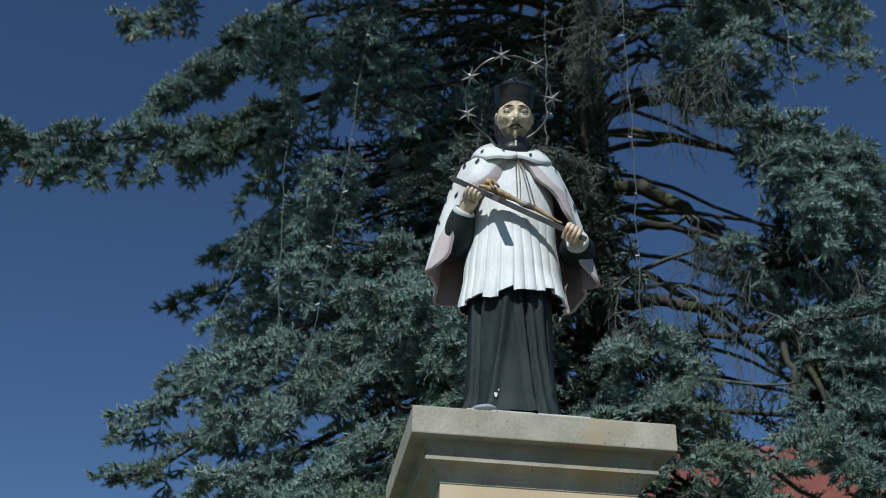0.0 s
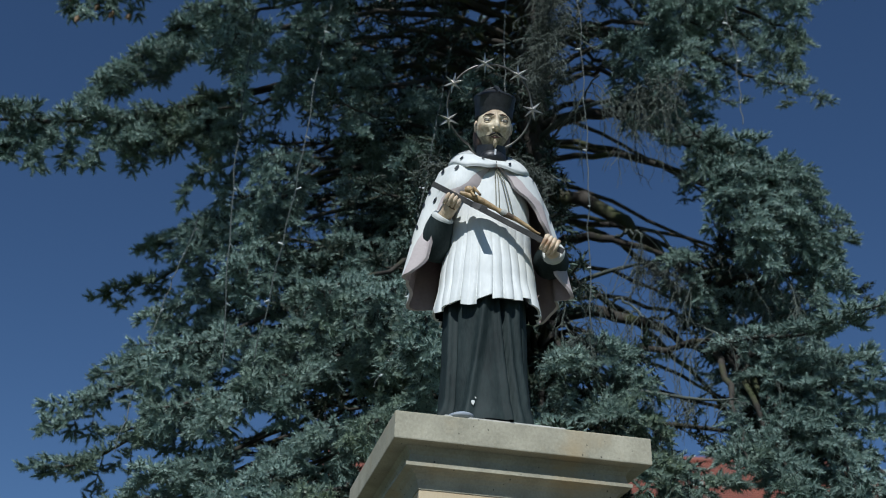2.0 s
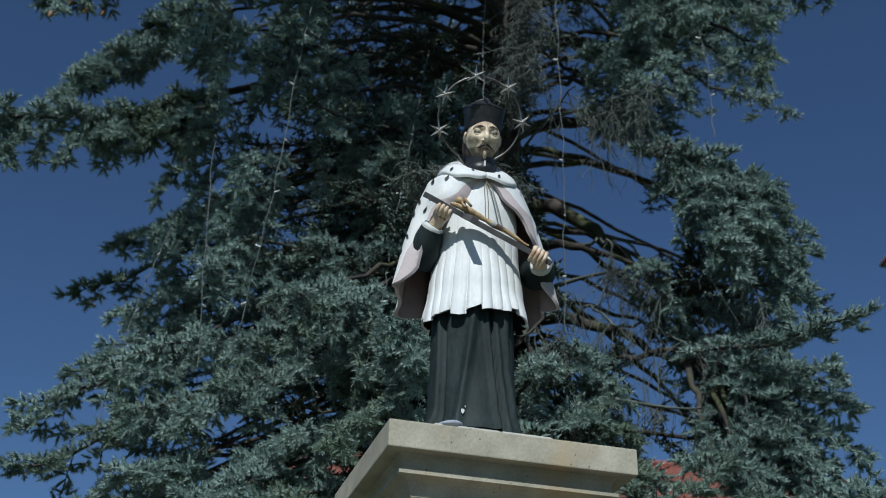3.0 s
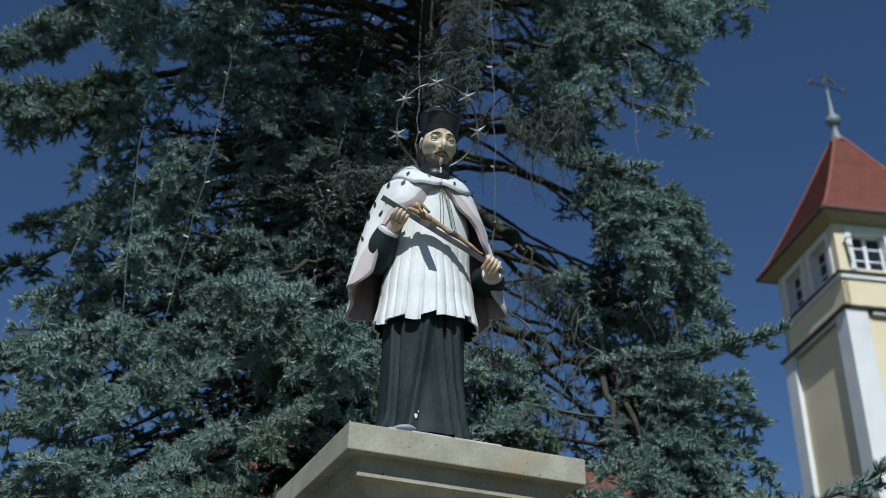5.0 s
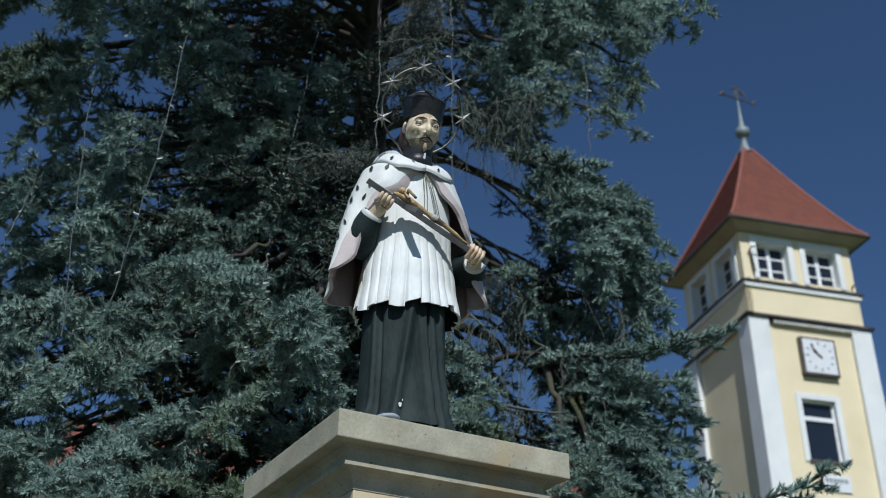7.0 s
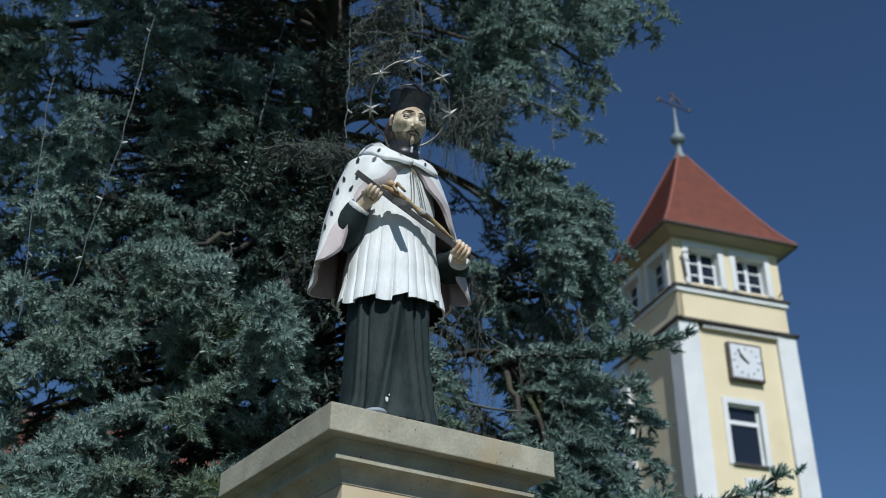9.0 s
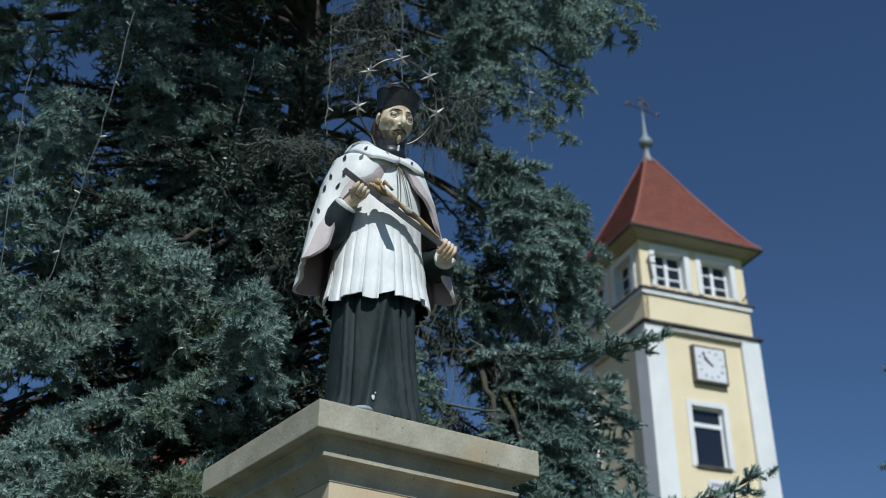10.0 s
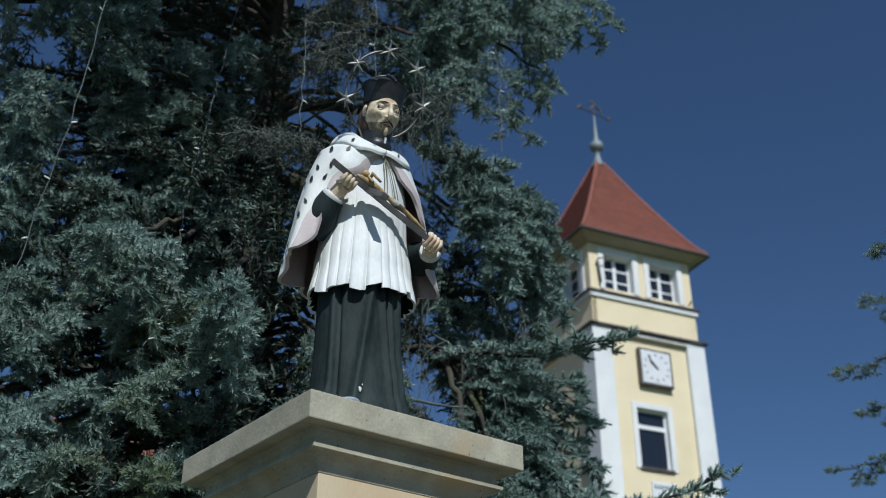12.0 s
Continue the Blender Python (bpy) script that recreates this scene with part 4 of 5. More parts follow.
def bough(tree, path, leafy, width=0.36, hang=0.25, thick=0.03, full=1.0, variants=FINE, material=M_NEEDLE, wood=M_LIMB, cones=0.0, blunt=0.45, rise=0.35, drop=0.4):
    """A limb along path whose last leafy metres carry a shelf of side twigs close set with needled twig ends.
    hang: the share of side twigs that hang down, drop: how far; blunt: how wide the shelf stays at its tip; rise: how far twig ends turn up."""
    n = len(path) - 1
    inner = variants is COARSE
    w = INNER_WOOD if inner else MB()
    w.tube(path, [thick * (1 - k / n) ** 0.8 + 0.005 for k in range(n + 1)], wood, 7)
    cum = [0.0]
    for a, b in zip(path, path[1:]):
        cum.append(cum[-1] + (b - a).length)
    total = cum[-1]
    leafy = min(leafy, total * 0.9)
    big = 1.0 if variants is FINE else 1.35 if variants is MEDIUM else 1.9
    O, D, S = INNER.setdefault(material, ([], [], [])) if inner else ([], [], [])

    def at(dist):
        for k in range(n):
            if dist <= cum[k + 1]:
                return path[k].lerp(path[k + 1], (dist - cum[k]) / max(cum[k + 1] - cum[k], 1e-6)), (path[k + 1] - path[k]).normalized()
        return path[-1], (path[-1] - path[-2]).normalized()

    def end(p, d, s=1.0):
        O.append(p)
        D.append(d)
        S.append(s * U(0.85, 1.25))

    def twig(p, d, ln, sag, depth):
        """A side twig that sags and turns up at its end; twig ends on both sides and on top, and forks."""
        seg = max(2, round(ln / 0.07))
        pts = [p]
        for k in range(seg):
            d = (d + Vector((U(-0.13, 0.13), U(-0.13, 0.13), -sag if k < seg * 0.65 else rise * 0.6))).normalized()
            pts.append(pts[-1] + d * ln / seg)
        if depth == 0:
            w.tube(pts, [0.0065 * (1 - 0.75 * k / seg) for k in range(seg + 1)], wood, 3, False)
        r, sg, nxt = 0.02, 1, ln * 0.22
        while r < ln:
            k = min(seg - 1, int(r / ln * seg))
            q = pts[k].lerp(pts[k + 1], r / ln * seg - k)
            t2 = (pts[k + 1] - pts[k]).normalized()
            lat = sideways(t2)
            sg = -sg
            end(q, t2 * U(0.25, 0.75) + lat * sg * U(0.5, 1.0) + UP_Z * U(-0.3, rise + 0.35))
            if rng.random() < 0.35:
                end(q, t2 * U(0.1, 0.6) + lat * U(-0.5, 0.5) + UP_Z * U(0.4, 1.0))
            if depth == 0 and r > nxt:
                twig(q, (t2 * U(0.55, 0.9) + lat * sg * U(0.5, 0.9) + UP_Z * U(-0.25, 0.2)).normalized(), (0.05 + 0.12 * (1 - r / ln)) * U(0.8, 1.3), sag * 0.6, 1)
                nxt = r + 0.105 * big / full
            r += 0.040 * big / full * U(0.8, 1.25)
        lat = sideways(d)
        for sgn, ahead in ((0, 1.0), (-0.75, 0.75), (0.75, 0.75)):
            end(pts[-1], d * ahead + lat * sgn + UP_Z * U(0.0, rise), 1.1)
        return pts[-1]

    dist, side = total - leafy, 1
    while dist < total:
        f = 1 - (total - dist) / leafy
        p, tan = at(dist)
        side = -side
        lat = sideways(tan)
        ln = width * (1 - (1 - blunt) * f * f) * min(1, 0.45 + 2.2 * f) * U(0.65, 1.15)
        if rng.random() < hang:
            q = twig(p, (tan * 0.35 + Vector((U(-0.5, 0.5), U(-0.5, 0.5), -0.9))).normalized(), drop * U(0.5, 1.2) * min(1, 1.6 - f), 0.12, 0)
        else:
            q = twig(p, (tan * U(0.5, 0.95) + lat * side * U(0.45, 0.95) + UP_Z * U(-0.25, 0.2)).normalized(), ln, 0.10, 0)
        if rng.random() < cones:
            CONE_SPOTS.append(q - Vector((0, 0, 0.02)))
        dist += (0.072 * U(0.6, 1.3) + (0.09 if rng.random() < 0.22 else 0.0)) * big / full
    dist = total - leafy * 0.95
    while dist < total:
        p, tan = at(dist)
        end(p, tan * U(0.4, 0.8) + sideways(tan) * U(-0.9, 0.9) + UP_Z * U(0.0, 1.0))
        dist += 0.042 * big
    p, tan = at(total)
    for k in range(5):
        end(p, tan + Vector((U(-0.7, 0.7), U(-0.7, 0.7), U(-0.3, 0.6))) * (k > 0), 1.15)
    if not inner:
        part("foliage", needles("foliage", O, D, S, variants, material), part("limb", w, tree))


def sweep(start, tip, lift=0.25, end_up=0.05, n=16):
    """The way of a limb from the trunk: out and a little up, then sagging, its end turned up."""
    start, tip = Vector(start), Vector(tip)
    run = tip - start
    flat = Vector((run.x, run.y, 0))
    p1 = start + flat * 0.40 + Vector((0, 0, lift * min(1.0, flat.length / 3)))
    p2 = tip - flat * 0.22 + Vector((0, 0, 0.22 * max(0, -run.z) - end_up))
    path = bezier((start, p1, p2, tip), n)
    for k in range(2, n):
        path[k] += Vector((U(-1, 1), U(-1, 1), U(-1, 1))) * 0.03
    return path


def dead_limb(tree, start, tip, twigs, reach, bare=0.45, thick=0.03, down=0.8, curl=0.75):
    """A limb whose side twigs have lost their needles: grey, thin and curled."""
    start, tip = Vector(start), Vector(tip)
    flat = Vector((tip.x - start.x, tip.y - start.y, 0))
    path = bezier((start, start + flat * 0.35 + Vector((0, 0, 0.2)), tip - flat * 0.25 + Vector((0, 0, 0.1)), tip), 12)
    w = MB()
    w.tube(path, [thick * (1 - k / 12) + 0.005 for k in range(13)], M_DEAD, 6)
    for _ in range(int(twigs * 1.5)):
        f = (bare + (1 - bare) * rng.random()) * 11.99
        p = path[int(f)].lerp(path[int(f) + 1], f % 1)
        d = Vector((U(-1, 1), U(-1, 1), U(-1, 0.4) * down)).normalized()
        ln = reach * U(0.25, 0.95)
        pts = [p]
        for k in range(9):
            d = (d + Vector((U(-curl, curl), U(-curl, curl), U(-0.6, 0.15) * down))).normalized()
            pts.append(pts[-1] + d * ln / 9)
        w.tube(pts, [0.0044 - 0.0003 * k for k in range(10)], M_DEAD, 3, False)
        for _ in range(11):
            k = rng.randint(1, 8)
            e = (pts[k + 1] - pts[k]).normalized() + Vector((U(-1, 1), U(-1, 1), U(-1.0, 0.5)))
            e.normalize()
            m1 = pts[k] + e * U(0.025, 0.055)
            e2 = (e + Vector((U(-0.9, 0.9), U(-0.9, 0.9), U(-0.9, 0.6)))).normalized()
            m2 = m1 + e2 * U(0.02, 0.045)
            m3 = m2 + (e2 + Vector((U(-0.9, 0.9), U(-0.9, 0.9), U(-0.2, 0.9)))).normalized() * U(0.012, 0.03)
            w.tube([pts[k], m1, m2, m3], [0.0033, 0.003, 0.0026, 0.002], M_DEAD, 3, False)
    return part("limb", w, tree, "grey dead limb with bare curled twigs")


def hanging_strands(tree, start, top, count, length, wide, thick=0.005):
    """A bare limb from start to top, from whose end long wavy twigs hang, forking on the way."""
    w = MB()
    path = sweep(start, top, 0.1, 0.0, 10)
    w.tube(path, [0.016 - 0.001 * k for k in range(11)], M_DEAD, 6)
    for _ in range(count):
        f = U(0.72, 0.999) * 10
        p = path[int(f)].lerp(path[int(f) + 1], f % 1)
        d = Vector((U(-1, 1) * wide * 3, U(-1, 1) * wide * 3, U(-0.6, 0.3))).normalized()
        ln = length * U(0.35, 1.1)
        pts = [p]
        for k in range(14):
            d = (d + Vector((U(-0.3, 0.3), U(-0.3, 0.3), -0.30))).normalized()
            pts.append(pts[-1] + d * ln / 14)
        r = thick * U(0.5, 1.1)
        w.tube(pts, [r * (1 - 0.05 * k) for k in range(15)], M_DEAD, 4, False)
        for _ in range(11):
            k = rng.randint(2, 12)
            e = ((pts[k + 1] - pts[k]).normalized() + Vector((U(-0.9, 0.9), U(-0.9, 0.9), 0.1))).normalized()
            m1 = pts[k] + e * U(0.03, 0.09)
            m2 = m1 + (e + Vector((U(-0.6, 0.6), U(-0.6, 0.6), -0.8))).normalized() * U(0.03, 0.12)
            m3 = m2 + Vector((U(-0.5, 0.5), U(-0.5, 0.5), -0.9)).normalized() * U(0.02, 0.12)
            w.tube([pts[k], m1, m2, m3], [0.003, 0.0027, 0.0023, 0.0017], M_DEAD, 3, False)
    return part("limb", w, tree, "bare grey twigs hanging in strands")


def trunk(tree, x, y, r0, top, lean=(0, 0), material=M_BARK):
    w = MB()
    rows = []
    for i in range(40):
        z = top * i / 39
        r = r0 * (1 - z / top) ** 0.85 + 0.012 + 0.25 * r0 * math.exp(-z / 0.35)
        rows.append([(x + lean[0] * z + r * (1 + 0.07 * noise.noise((3 * math.cos(a), 3 * math.sin(a), z * 1.4))) * math.cos(a), y + lean[1] * z + r * (1 + 0.07 * noise.noise((3 * math.cos(a), 3 * math.sin(a), z * 1.4 + 9))) * math.sin(a), z) for a in (2 * math.pi * j / 20 for j in range(20))])
    w.grid(rows, material, wrap=True)
    return part("trunk", w, tree)


TX, TY = 2.27, 8.75
spruce = thing("spruce_tree", "tall blue spruce with drooping limbs and some bare dead twigs", "tree")
trunk(spruce, TX, TY, 0.27, 17.5)


def on_trunk(z):
    return (TX, TY, z)


def shelves(rows, leafy, width, hang, drop=0.4, thick=0.03, full=1.0, cones=0.0, rise=0.35, forks=()):
    """Boughs by their tips; each leaves the trunk higher up, the farther it reaches, or forks off one of the given limbs."""
    for x, y, z in rows:
        far = math.hypot(x - TX, y - TY)
        start = on_trunk(z + 0.25 + U(0.26, 0.42) * far)
        if forks:
            start = min((p for f in forks for p in f[7:14]), key=lambda p: (p - Vector((x, y, z + 0.35))).length)
        bough(spruce, sweep(start, (x, y, z), U(0.1, 0.5)), leafy * U(0.85, 1.15), width * U(0.85, 1.15), hang, thick, full, cones=cones, rise=rise, drop=drop)


# the sunny wall of shelves on the statue's side, from the lowest up
shelves([(-0.85, 7.1, 3.80), (-0.50, 6.7, 3.62), (0.0, 6.4, 3.55), (0.5, 6.2, 3.5), (0.95, 6.5, 3.7), (-0.13, 7.0, 4.0), (0.14, 6.65, 4.06), (0.36, 6.35, 4.02), (0.95, 6.7, 4.1),
         (-0.88, 7.2, 4.30), (-0.47, 6.95, 4.28), (-1.05, 7.3, 4.70), (-0.3, 7.0, 4.5), (0.42, 6.75, 4.62), (0.72, 6.3, 4.58)], 0.80, 0.32, 0.42, 0.34)
shelves([(0.0, 6.4, 4.92), (0.27, 6.4, 4.86), (0.58, 5.72, 4.50), (0.50, 5.75, 4.28), (-0.39, 7.1, 4.85), (-0.05, 7.6, 5.35), (0.62, 7.2, 5.35), (-0.5, 7.35, 5.5), (-0.73, 8.0, 5.25)], 0.65, 0.28, 0.5, 0.45)
shelves([(-0.05, 7.6, 5.68), (0.30, 7.4, 5.86), (0.45, 7.3, 5.70), (-0.42, 7.5, 5.92), (-0.26, 7.65, 6.5), (-0.40, 7.3, 6.45), (-0.88, 8.0, 6.7), (-0.62, 7.6, 6.25), (0.75, 7.35, 6.8), (0.85, 7.3, 6.2), (-0.85, 8.0, 6.2), (-0.80, 8.1, 5.75)], 0.42, 0.22, 0.68, 0.60)
shelves([(-0.86, 7.2, 7.5), (-0.34, 7.3, 7.55), (0.10, 7.3, 7.25), (-1.15, 8.1, 7.35), (-0.85, 7.7, 7.1), (-1.0, 7.9, 8.3), (-0.3, 7.3, 8.1)], 0.60, 0.25, 0.62, 0.65, 0.035)
# shaded boughs behind the statue, inside the hollow of the crown
shelves([(0.90, 7.3, 6.5), (1.1, 7.3, 6.95), (0.6, 7.6, 6.4), (0.5, 7.6, 7.0), (1.2, 7.3, 6.0), (1.0, 7.2, 5.5), (0.2, 7.7, 6.15), (0.3, 7.6, 6.75), (0.8, 7.5, 7.45), (0.2, 7.5, 7.8), (1.3, 7.4, 7.7), (1.25, 7.0, 5.1), (0.9, 7.0, 4.9), (1.2, 6.8, 4.6), (-0.4, 7.7, 5.1), (-0.7, 7.6, 4.9), (-0.9, 7.7, 4.5), (0.0, 7.2, 5.0), (0.3, 7.1, 5.2), (-0.7, 7.5, 4.0), (-0.2, 6.7, 3.75), (0.6, 6.5, 4.2)], 0.50, 0.26, 0.62, 0.5)
# boughs that stand out of the crown against the sky
shelves([(-1.24, 9.2, 6.6), (-1.48, 9.0, 5.95)], 0.75, 0.17, 0.2, 0.2, rise=0.6)
shelves([(-1.05, 8.5, 5.6), (-1.0, 8.4, 6.3), (-1.66, 8.05, 4.55), (-1.35, 8.2, 4.9), (-1.57, 8.1, 4.1), (-1.2, 7.8, 3.75), (-1.1, 8.0, 4.4), (-1.45, 8.0, 3.5), (-1.15, 8.2, 5.15)], 0.80, 0.25, 0.38, 0.32, cones=0.06, rise=0.5)
# the long arm that reaches far out, fed by a steep bough from above
arm_path = [Vector(p) for p in bezier((Vector(on_trunk(9.6)), Vector((0.3, 8.4, 8.6)), Vector((-1.2, 8.2, 6.85)), Vector((-3.05, 8.0, 6.88))), 18)]
bough(spruce, arm_path, 2.7, 0.30, 0.55, 0.05, 1.6, cones=0.10, blunt=0.9, rise=0.5, drop=0.52)
steep_path = [Vector(p) for p in bezier((Vector(on_trunk(10.6)), Vector((0.6, 8.4, 10.2)), Vector((-1.0, 8.2, 9.0)), Vector((-1.85, 8.2, 7.45))), 18)]
bough(spruce, steep_path, 2.0, 0.26, 0.6, 0.04, 1.5, blunt=0.8, drop=0.5)
bough(spruce, sweep((-0.4, 8.3, 9.45), (-2.25, 8.2, 8.38)), 0.95, 0.20, 0.25, 0.03, 1.0, cones=0.25, rise=0.5)

# the tower's side: a bare hollow below thick limbs, full clumps at their ends
THICK = (((3.50, 6.72, 6.72), 8.15, 0.070, 1.05), ((3.43, 7.20, 5.60), 7.30, 0.085, 0.60), ((3.0, 7.1, 6.0), 6.75, 0.050, 0.25), ((3.45, 7.2, 5.2), 6.05, 0.065, 0.45))
FORKS = []
for tip, z0, thick, leafy in THICK:
    FORKS.append(sweep(on_trunk(z0), tip, 0.35))
    bough(spruce, FORKS[-1], leafy, 0.32, 0.5, thick, drop=0.5)
shelves([(2.85, 6.5, 6.80), (3.15, 6.55, 6.72), (3.68, 6.6, 6.74), (3.87, 6.55, 6.45), (3.45, 6.5, 6.45), (3.0, 6.4, 6.40), (3.2, 6.45, 6.1), (3.70, 6.5, 6.1), (3.35, 6.5, 5.85), (3.9, 6.6, 5.8), (4.05, 6.7, 6.15)], 0.50, 0.30, 0.62, 0.52, forks=FORKS[:2])
shelves([(3.55, 6.85, 5.10), (3.64, 6.65, 4.90), (3.60, 6.55, 4.70), (3.35, 6.7, 5.0), (4.0, 6.9, 5.1), (3.75, 6.9, 5.45), (4.1, 7.2, 5.6)], 0.60, 0.30, 0.52, 0.45, forks=FORKS[1:])
shelves([(3.90, 6.6, 4.6), (3.67, 6.5, 4.28), (3.35, 6.5, 4.40), (3.72, 6.4, 4.05), (3.30, 6.4, 3.90), (3.8, 6.5, 3.7), (3.4, 6.4, 3.5), (4.0, 6.8, 4.1), (3.0, 6.5, 4.1), (3.6, 7.0, 4.4), (4.12, 6.5, 4.75), (4.18, 6.5, 4.35), (4.15, 6.4, 3.95), (4.1, 6.6, 5.1), (4.1, 6.5, 3.6)], 0.60, 0.30, 0.48, 0.38, forks=FORKS[1::2])
shelves([(2.07, 6.55, 4.88), (2.30, 6.5, 4.62), (1.75, 6.4, 4.66), (2.40, 6.5, 4.25), (2.0, 6.35, 4.3), (2.7, 6.5, 3.95), (2.15, 6.3, 3.9), (2.45, 6.8, 3.75), (2.9, 6.7, 3.75), (2.65, 6.9, 4.1), (3.05, 6.9, 3.55), (1.5, 6.3, 4.1), (1.6, 6.2, 3.7)], 0.55, 0.26, 0.5, 0.38)
shelves([(4.55, 7.2, 6.45), (4.15, 7.8, 6.15), (4.9, 7.9, 6.75)], 0.7, 0.2, 0.2, 0.25, rise=0.5)
# the bough that hangs out over the square, high up
for tip, z0, leafy in (((3.80, 6.30, 8.35), 10.0, 1.0), ((3.92, 6.45, 7.95), 9.7, 0.55), ((4.55, 6.3, 9.0), 10.4, 1.2), ((4.1, 6.4, 8.75), 10.2, 0.9), ((3.2, 6.4, 8.4), 9.8, 0.8), ((2.75, 6.5, 8.25), 9.6, 0.8), ((3.45, 6.3, 8.75), 10.1, 0.9)):
    bough(spruce, sweep(on_trunk(z0), tip, 0.4, -0.25), leafy * 0.8, 0.28, 0.75, 0.04, drop=0.6)
shelves([(2.75, 6.6, 7.45), (3.05, 6.6, 7.75), (2.9, 6.8, 8.05), (2.55, 6.7, 7.85), (3.25, 6.8, 8.25), (3.0, 7.2, 7.5), (3.35, 7.3, 8.0)], 0.6, 0.3, 0.6, 0.5)
# unseen boughs added overhead to keep the inside of the crown in shade
for k in range(24):
    x, y = -2.5 + 3.1 * (k % 8) / 7 + U(-0.15, 0.15), (4.8, 5.3, 5.9)[k // 8] + U(-0.15, 0.15)
    z = 8.95 + 0.35 * (k // 8) + U(-0.15, 0.15)
    bough(spruce, sweep(on_trunk(z + 1.2), (x, y, z)), 1.4, 0.45, 0.4, 0.035, 1.1, COARSE)
for x, y, z in ((2.0, 5.6, 9.9), (2.6, 5.6, 9.9)):
    bough(spruce, sweep(on_trunk(z + 1.2), (x, y, z)), 1.6, 0.45, 0.4, 0.035, 1.1, COARSE)
# two free tips against the tower, turned up at their ends
bough(spruce, sweep(on_trunk(5.5), (3.86, 5.93, 5.14), 0.1, 0.25), 1.1, 0.24, 0.1, 0.03, 1.0, blunt=0.4, rise=0.7)
bough(spruce, sweep(on_trunk(3.6), (4.25, 5.45, 4.02), 0.0, 0.35), 0.9, 0.22, 0.05, 0.03, 0.9, blunt=0.4, rise=0.8)


# the rest of the crown in tiers: azimuth 0 points along +x, -90 to the statue
def crown_reach(az, z):
    base = 3.75 if z < 5 else 3.75 - 0.14 * (z - 5) if z < 7.5 else 3.4 + 0.12 * (z - 7.5) if z < 10 else max(0.3, 3.7 * (18.0 - z) / 8.0)
    right = math.cos(radians(az + 40))
    # high limbs out of view, lengthened on the sunny side to shade those below
    if z > 8.9 and -165 < az < -75:
        return 4.7 - 0.12 * (z - 8.9)
    return base - (0.65 * max(0, right) if z > 4.5 else 0.1)


def open_side(az, z):
    """Where the crown has lost its limbs and the sky shows through."""
    return -116 < az < -44 and 5.1 < z < 8.0 or 25 < az < 85 and 5.0 < z < 11.5


for tier in range(16):
    z = 2.6 + 0.56 * tier
    for k in range(11):
        az = (360 * (k + 0.5 * (tier % 2)) / 11 + U(-9, 9) + 180) % 360 - 180
        front = -165 < az < 10 or az > 165 or az < -165
        if open_side(az, z) or not front and rng.random() < 0.5:
            continue
        reach = crown_reach(az, z) * U(0.82, 1.02)
        if front and z < 8.6:
            continue
        tip = (TX + math.cos(radians(az)) * reach, TY + math.sin(radians(az)) * reach, z + U(-0.2, 0.2))
        if front:
            bough(spruce, sweep(on_trunk(z + U(0.7, 1.3)), tip), 1.9, 0.42, 0.4, 0.03, 0.85, MEDIUM)
        else:
            bough(spruce, sweep(on_trunk(z + U(0.7, 1.3)), tip), 1.8, 0.5, 0.3, 0.034, 0.45, COARSE)
# dull back limbs closing the crown behind its front hollow, needles darkened as shade
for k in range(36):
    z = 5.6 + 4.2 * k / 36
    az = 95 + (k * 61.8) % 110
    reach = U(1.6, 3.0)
    bough(spruce, sweep(on_trunk(z + 0.5), (TX + math.cos(radians(az)) * reach, TY + math.sin(radians(az)) * reach, z)), reach * 0.8, 0.55, 0.5, 0.024, 0.7, COARSE, M_NEEDLE_OLD_SHADE)
# and on the far side of the hollow, out from the trunk
for k in range(8):
    z = 5.0 + 3.4 * k / 8
    az = radians(-8 + (k * 17.0) % 32)
    reach = U(2.7, 3.6)
    bough(spruce, sweep(on_trunk(z + 0.5), (TX + math.cos(az) * reach, TY + math.sin(az) * reach, z)), reach - 1.9, 0.5, 0.6, 0.020, 1.0, COARSE, M_NEEDLE_OLD_SHADE)
# short inner limbs with old needles, darkened to stand for the crown's shade
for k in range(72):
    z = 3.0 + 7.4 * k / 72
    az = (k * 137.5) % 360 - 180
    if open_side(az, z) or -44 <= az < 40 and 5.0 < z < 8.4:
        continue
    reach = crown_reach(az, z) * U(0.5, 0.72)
    bough(spruce, sweep(on_trunk(z + 0.5), (TX + math.cos(radians(az)) * reach, TY + math.sin(radians(az)) * reach, z)), reach * 0.75, 0.5, 0.5, 0.024, 0.7, COARSE, M_NEEDLE_OLD_SHADE)
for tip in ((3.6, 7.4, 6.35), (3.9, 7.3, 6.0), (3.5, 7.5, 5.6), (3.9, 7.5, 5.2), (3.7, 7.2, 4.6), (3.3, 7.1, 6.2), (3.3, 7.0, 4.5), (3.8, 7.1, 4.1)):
    bough(spruce, sweep(min(FORKS[0] + FORKS[1] + FORKS[3], key=lambda p: (p - Vector(tip)).length), tip), 0.8, 0.5, 0.5, 0.02, 0.8, COARSE, M_NEEDLE_OLD_SHADE)
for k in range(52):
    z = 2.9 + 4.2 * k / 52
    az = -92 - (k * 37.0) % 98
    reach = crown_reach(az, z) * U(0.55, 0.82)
    bough(spruce, sweep(on_trunk(z + 0.6), (TX + math.cos(radians(az)) * reach, TY + math.sin(radians(az)) * reach, z)), reach * 0.7, 0.6, 0.5, 0.024, 0.7, COARSE, M_NEEDLE_OLD_SHADE)
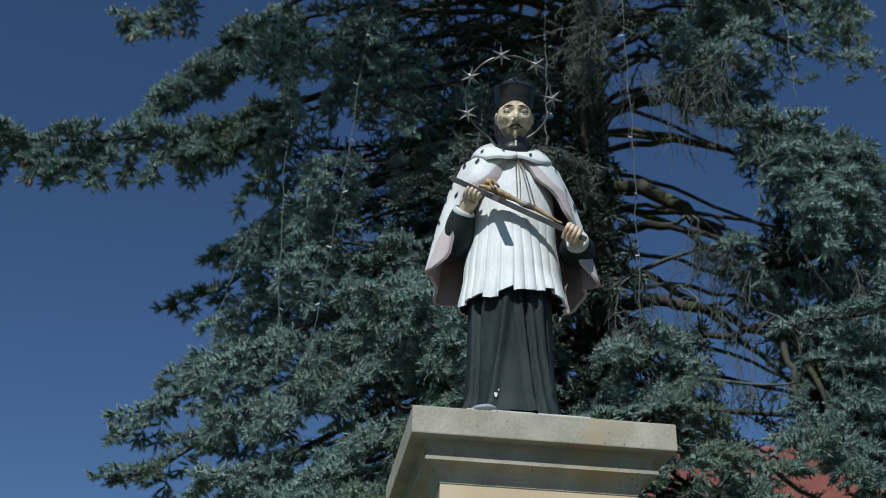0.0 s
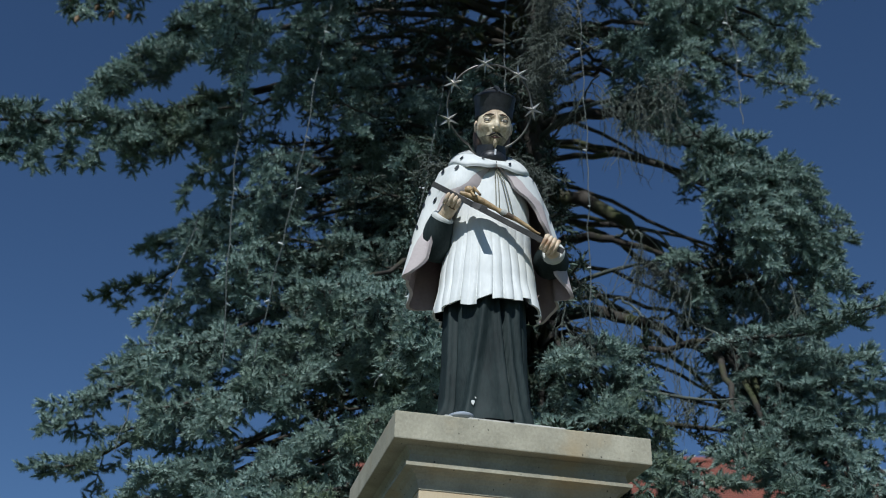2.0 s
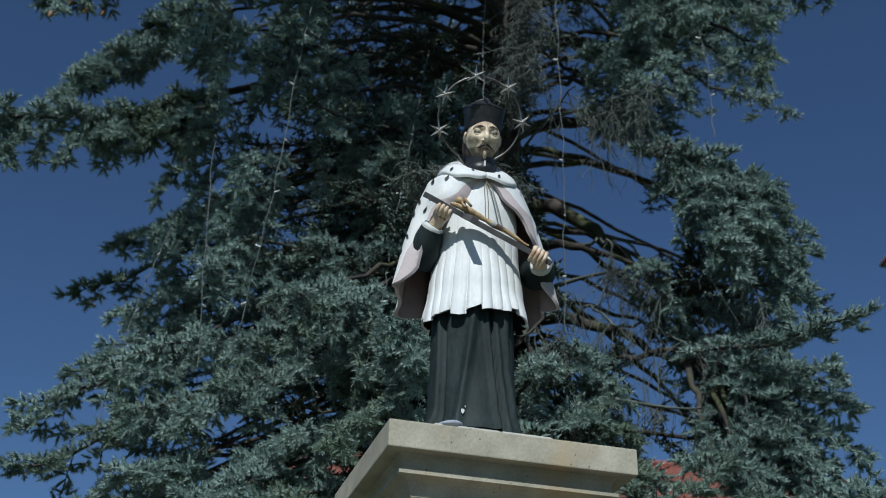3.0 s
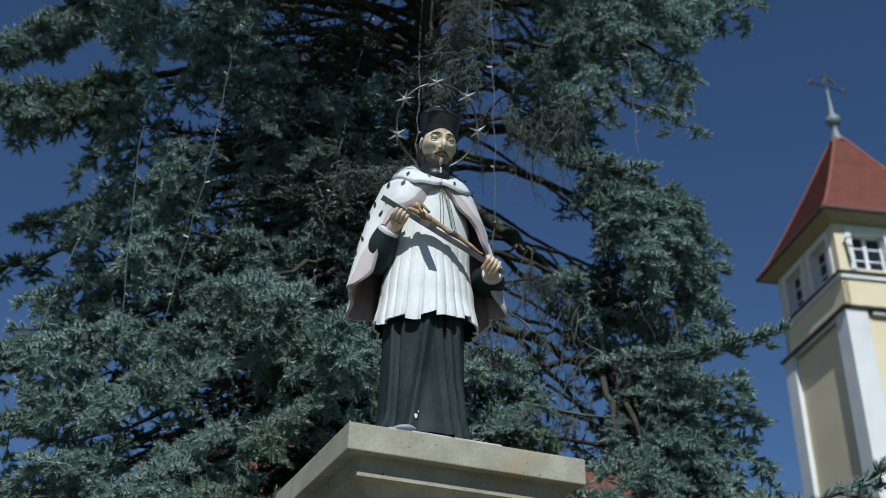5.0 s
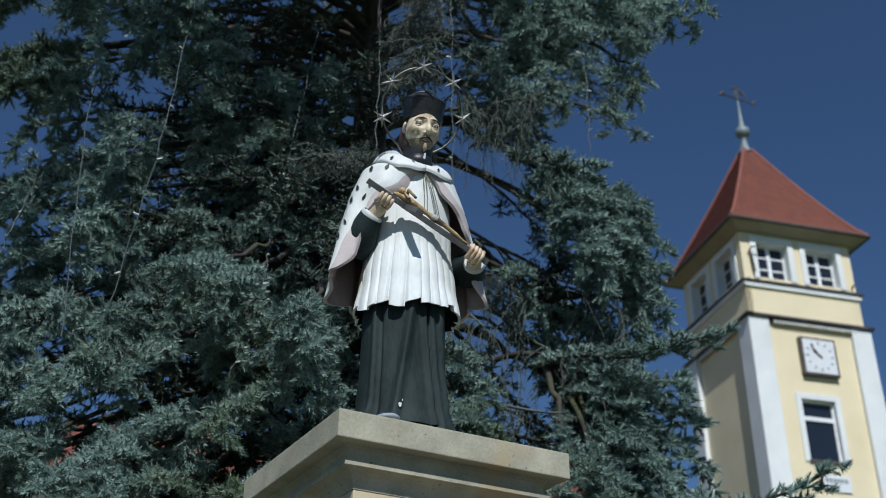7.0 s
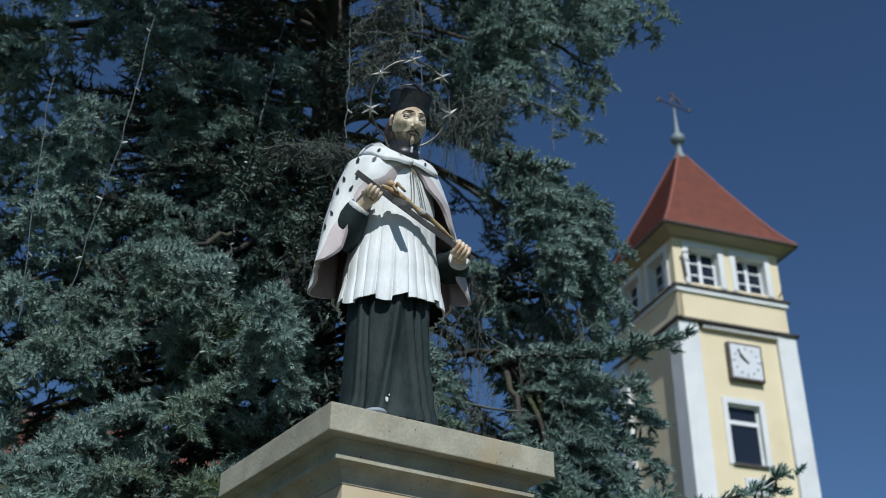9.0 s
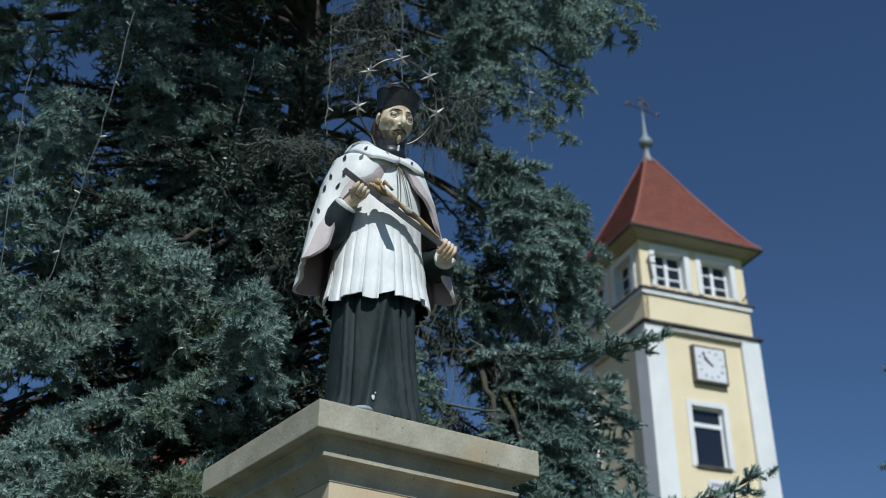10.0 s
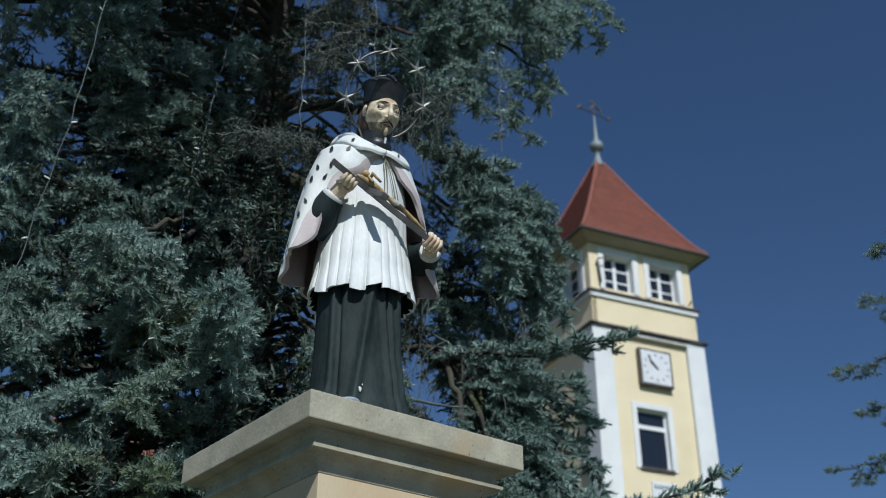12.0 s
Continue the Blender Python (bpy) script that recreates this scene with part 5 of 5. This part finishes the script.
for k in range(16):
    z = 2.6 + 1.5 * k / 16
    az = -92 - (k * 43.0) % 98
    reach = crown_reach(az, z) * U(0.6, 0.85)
    bough(spruce, sweep(on_trunk(z + 0.6), (TX + math.cos(radians(az)) * reach, TY + math.sin(radians(az)) * reach, z)), reach * 0.7, 0.6, 0.4, 0.024, 0.8, COARSE, M_NEEDLE_OLD_SHADE)
for k in range(24):
    z0 = 12.0 + 5.0 * k / 24
    az = k * 2.39996
    reach = max(0.3, (17.6 - z0) * 0.40)
    bough(spruce, sweep(on_trunk(z0), (TX + math.cos(az) * reach, TY + math.sin(az) * reach, z0 - 0.4)), reach * 0.8, 0.45, 0.3, 0.03, 0.6, COARSE)
inner_crown = tagged(part("inner_crown", INNER_WOOD, spruce), "inner limbs with needles darkened for shade, and added overhead boughs", kind="stuff")
for material, (O, D, S) in INNER.items():
    tagged(part("inner_foliage", needles("inner_foliage", O, D, S, COARSE, material), inner_crown), kind="stuff")
# dead limbs
dead_limb(spruce, on_trunk(8.6), (1.55, 6.0, 7.6), 70, 0.6)
dead_limb(spruce, on_trunk(8.1), (1.45, 5.9, 6.95), 60, 0.6)
dead_limb(spruce, (1.55, 6.35, 5.95), (0.62, 5.85, 5.62), 62, 0.27, 0.10, 0.016, down=0.3)
dead_limb(spruce, on_trunk(6.4), (1.50, 6.30, 5.97), 8, 0.3, 0.8, down=0.5)
dead_limb(spruce, on_trunk(8.0), (2.7, 6.4, 7.2), 30, 0.7, 0.6, down=1.1)
dead_limb(spruce, on_trunk(6.2), (3.0, 7.3, 6.1), 24, 0.8, 0.7, down=1.4)
dead_limb(spruce, on_trunk(5.4), (1.9, 6.5, 4.9), 30, 0.5, down=1.3)
dead_limb(spruce, on_trunk(5.2), (3.0, 6.6, 4.6), 9, 0.6, down=1.4)
for start, top, count, length, wide in ((FORKS[1][8], (3.0, 7.0, 5.7), 9, 1.3, 0.14), (FORKS[2][8], (2.75, 7.3, 6.3), 6, 1.0, 0.2), (FORKS[3][8], (3.2, 6.9, 5.2), 5, 1.1, 0.18), (FORKS[0][6], (2.55, 6.7, 7.3), 10, 1.0, 0.25),
                                        (on_trunk(7.6), (2.0, 6.3, 7.0), 7, 0.9, 0.2), (on_trunk(5.9), (1.85, 6.4, 5.25), 5, 0.6, 0.2), (FORKS[1][12], (3.6, 6.6, 5.7), 6, 0.9, 0.2), (on_trunk(6.3), (1.3, 6.7, 5.65), 6, 0.8, 0.2), (FORKS[3][5], (2.5, 6.9, 5.3), 4, 0.9, 0.2)):
    hanging_strands(spruce, start, top, count, length, wide)

# the second spruce, beyond the tower's side of the square
far_spruce = thing("spruce_tree", "green conical spruce standing alone under the blue sky", "tree")
FX, FY = 14.95, 7.7
trunk(far_spruce, FX, FY, 0.2, 16.5)
for tip in ((13.7, 10.0, 8.80), (13.7, 10.4, 7.20), (13.7, 9.30, 9.80), (13.8, 8.25, 12.0), (13.7, 9.8, 8.0), (13.9, 9.0, 10.8), (13.8, 9.7, 6.4)):
    bough(far_spruce, sweep((FX, FY, tip[2] + 0.35), tip, 0.05, 0.12), 2.2, 0.55, 0.15, 0.03, 0.9, MEDIUM, M_NEEDLE_FAR, rise=0.4)
for k in range(60):
    z0 = 3.5 + 12.5 * (k + 0.5) / 60
    az = k * 2.39996
    reach = max(0.25, (17.0 - z0) * 0.33) * U(0.75, 0.95)
    if math.sin(az) > 0.3 or math.cos(az) > 0.35 and k % 2:
        continue
    bough(far_spruce, sweep((FX, FY, z0), (FX + math.cos(az) * reach, FY + math.sin(az) * reach, z0 - 0.12 * reach), 0.05), reach * 0.75, 0.4, 0.15, 0.03, 0.8, MEDIUM, M_NEEDLE_FAR)

# ---- strings of lights on the spruce ----


def light_string(points):
    """A cable that hangs through the given points, with clear bulbs on it."""
    strand = thing("light_string", "dark cable with small clear bulbs hanging in the spruce", "string lights", group="light strings in the spruce")
    path = []
    for a, b in zip(points, points[1:]):
        a, b = Vector(a), Vector(b)
        for k in range(10):
            path.append(a.lerp(b, k / 10) + Vector((rng.uniform(-1, 1), rng.uniform(-1, 1), 0)) * 0.012)
    path.append(Vector(points[-1]))
    part("cable", MB().tube(path, 0.0040, M_WIRE, 5), strand)
    bulb = MB().tube([(0, 0, 0), (0.012, 0, 0), (0.034, 0, 0), (0.040, 0, 0)], [0.005, 0.006, 0.005, 0.002], M_BULB, 6).data("bulb")
    for k in range(2, len(path) - 1, 3):
        part("bulb", bulb, strand).matrix_basis = Matrix.Translation(path[k]) @ pose(0, 0, 0, 0, rng.uniform(-25, 25), rng.uniform(0, 360))


light_string([(-0.62, 7.2, 7.7), (-0.60, 7.15, 6.2), (-0.5, 7.1, 4.6)])
light_string([(-0.05, 6.7, 7.6), (-0.15, 6.75, 6.0), (-0.3, 6.9, 4.6)])
light_string([(-0.80, 7.5, 6.0), (-0.95, 7.4, 5.2), (-1.1, 7.3, 4.0)])
light_string([(1.35, 6.6, 8.6), (1.25, 6.3, 7.2), (1.2, 6.2, 6.0)])
light_string([(1.85, 6.3, 8.0), (1.85, 6.25, 6.4), (1.82, 6.25, 4.8)])
light_string([(3.22, 6.5, 8.30), (3.27, 6.45, 7.6), (3.22, 6.4, 6.85)])
light_string([(0.98, 6.95, 7.6), (0.84, 6.9, 6.45), (0.74, 6.9, 5.65), (0.62, 6.6, 4.75), (0.45, 6.55, 4.35)])

# ---- cones ----
cone = MB()
rows = []
for k in range(9):
    z = -0.085 * k / 8
    r = 0.002 + 0.019 * math.sin(math.pi * min(1, 0.12 + k / 9.5)) * (1 + 0.18 * (k % 2))
    rows.append([(r * math.cos(2 * math.pi * j / 10), r * math.sin(2 * math.pi * j / 10), z) for j in range(10)])
cone_data = cone.grid(rows, M_CONE, wrap=True).data("cone")
for x, y, z in CONE_SPOTS:
    part("cone", cone_data, spruce, "light brown cone").matrix_basis = Matrix.Translation((x, y, z)) @ pose(0, 0, 0, rng.uniform(-20, 20), rng.uniform(-20, 20), 0)
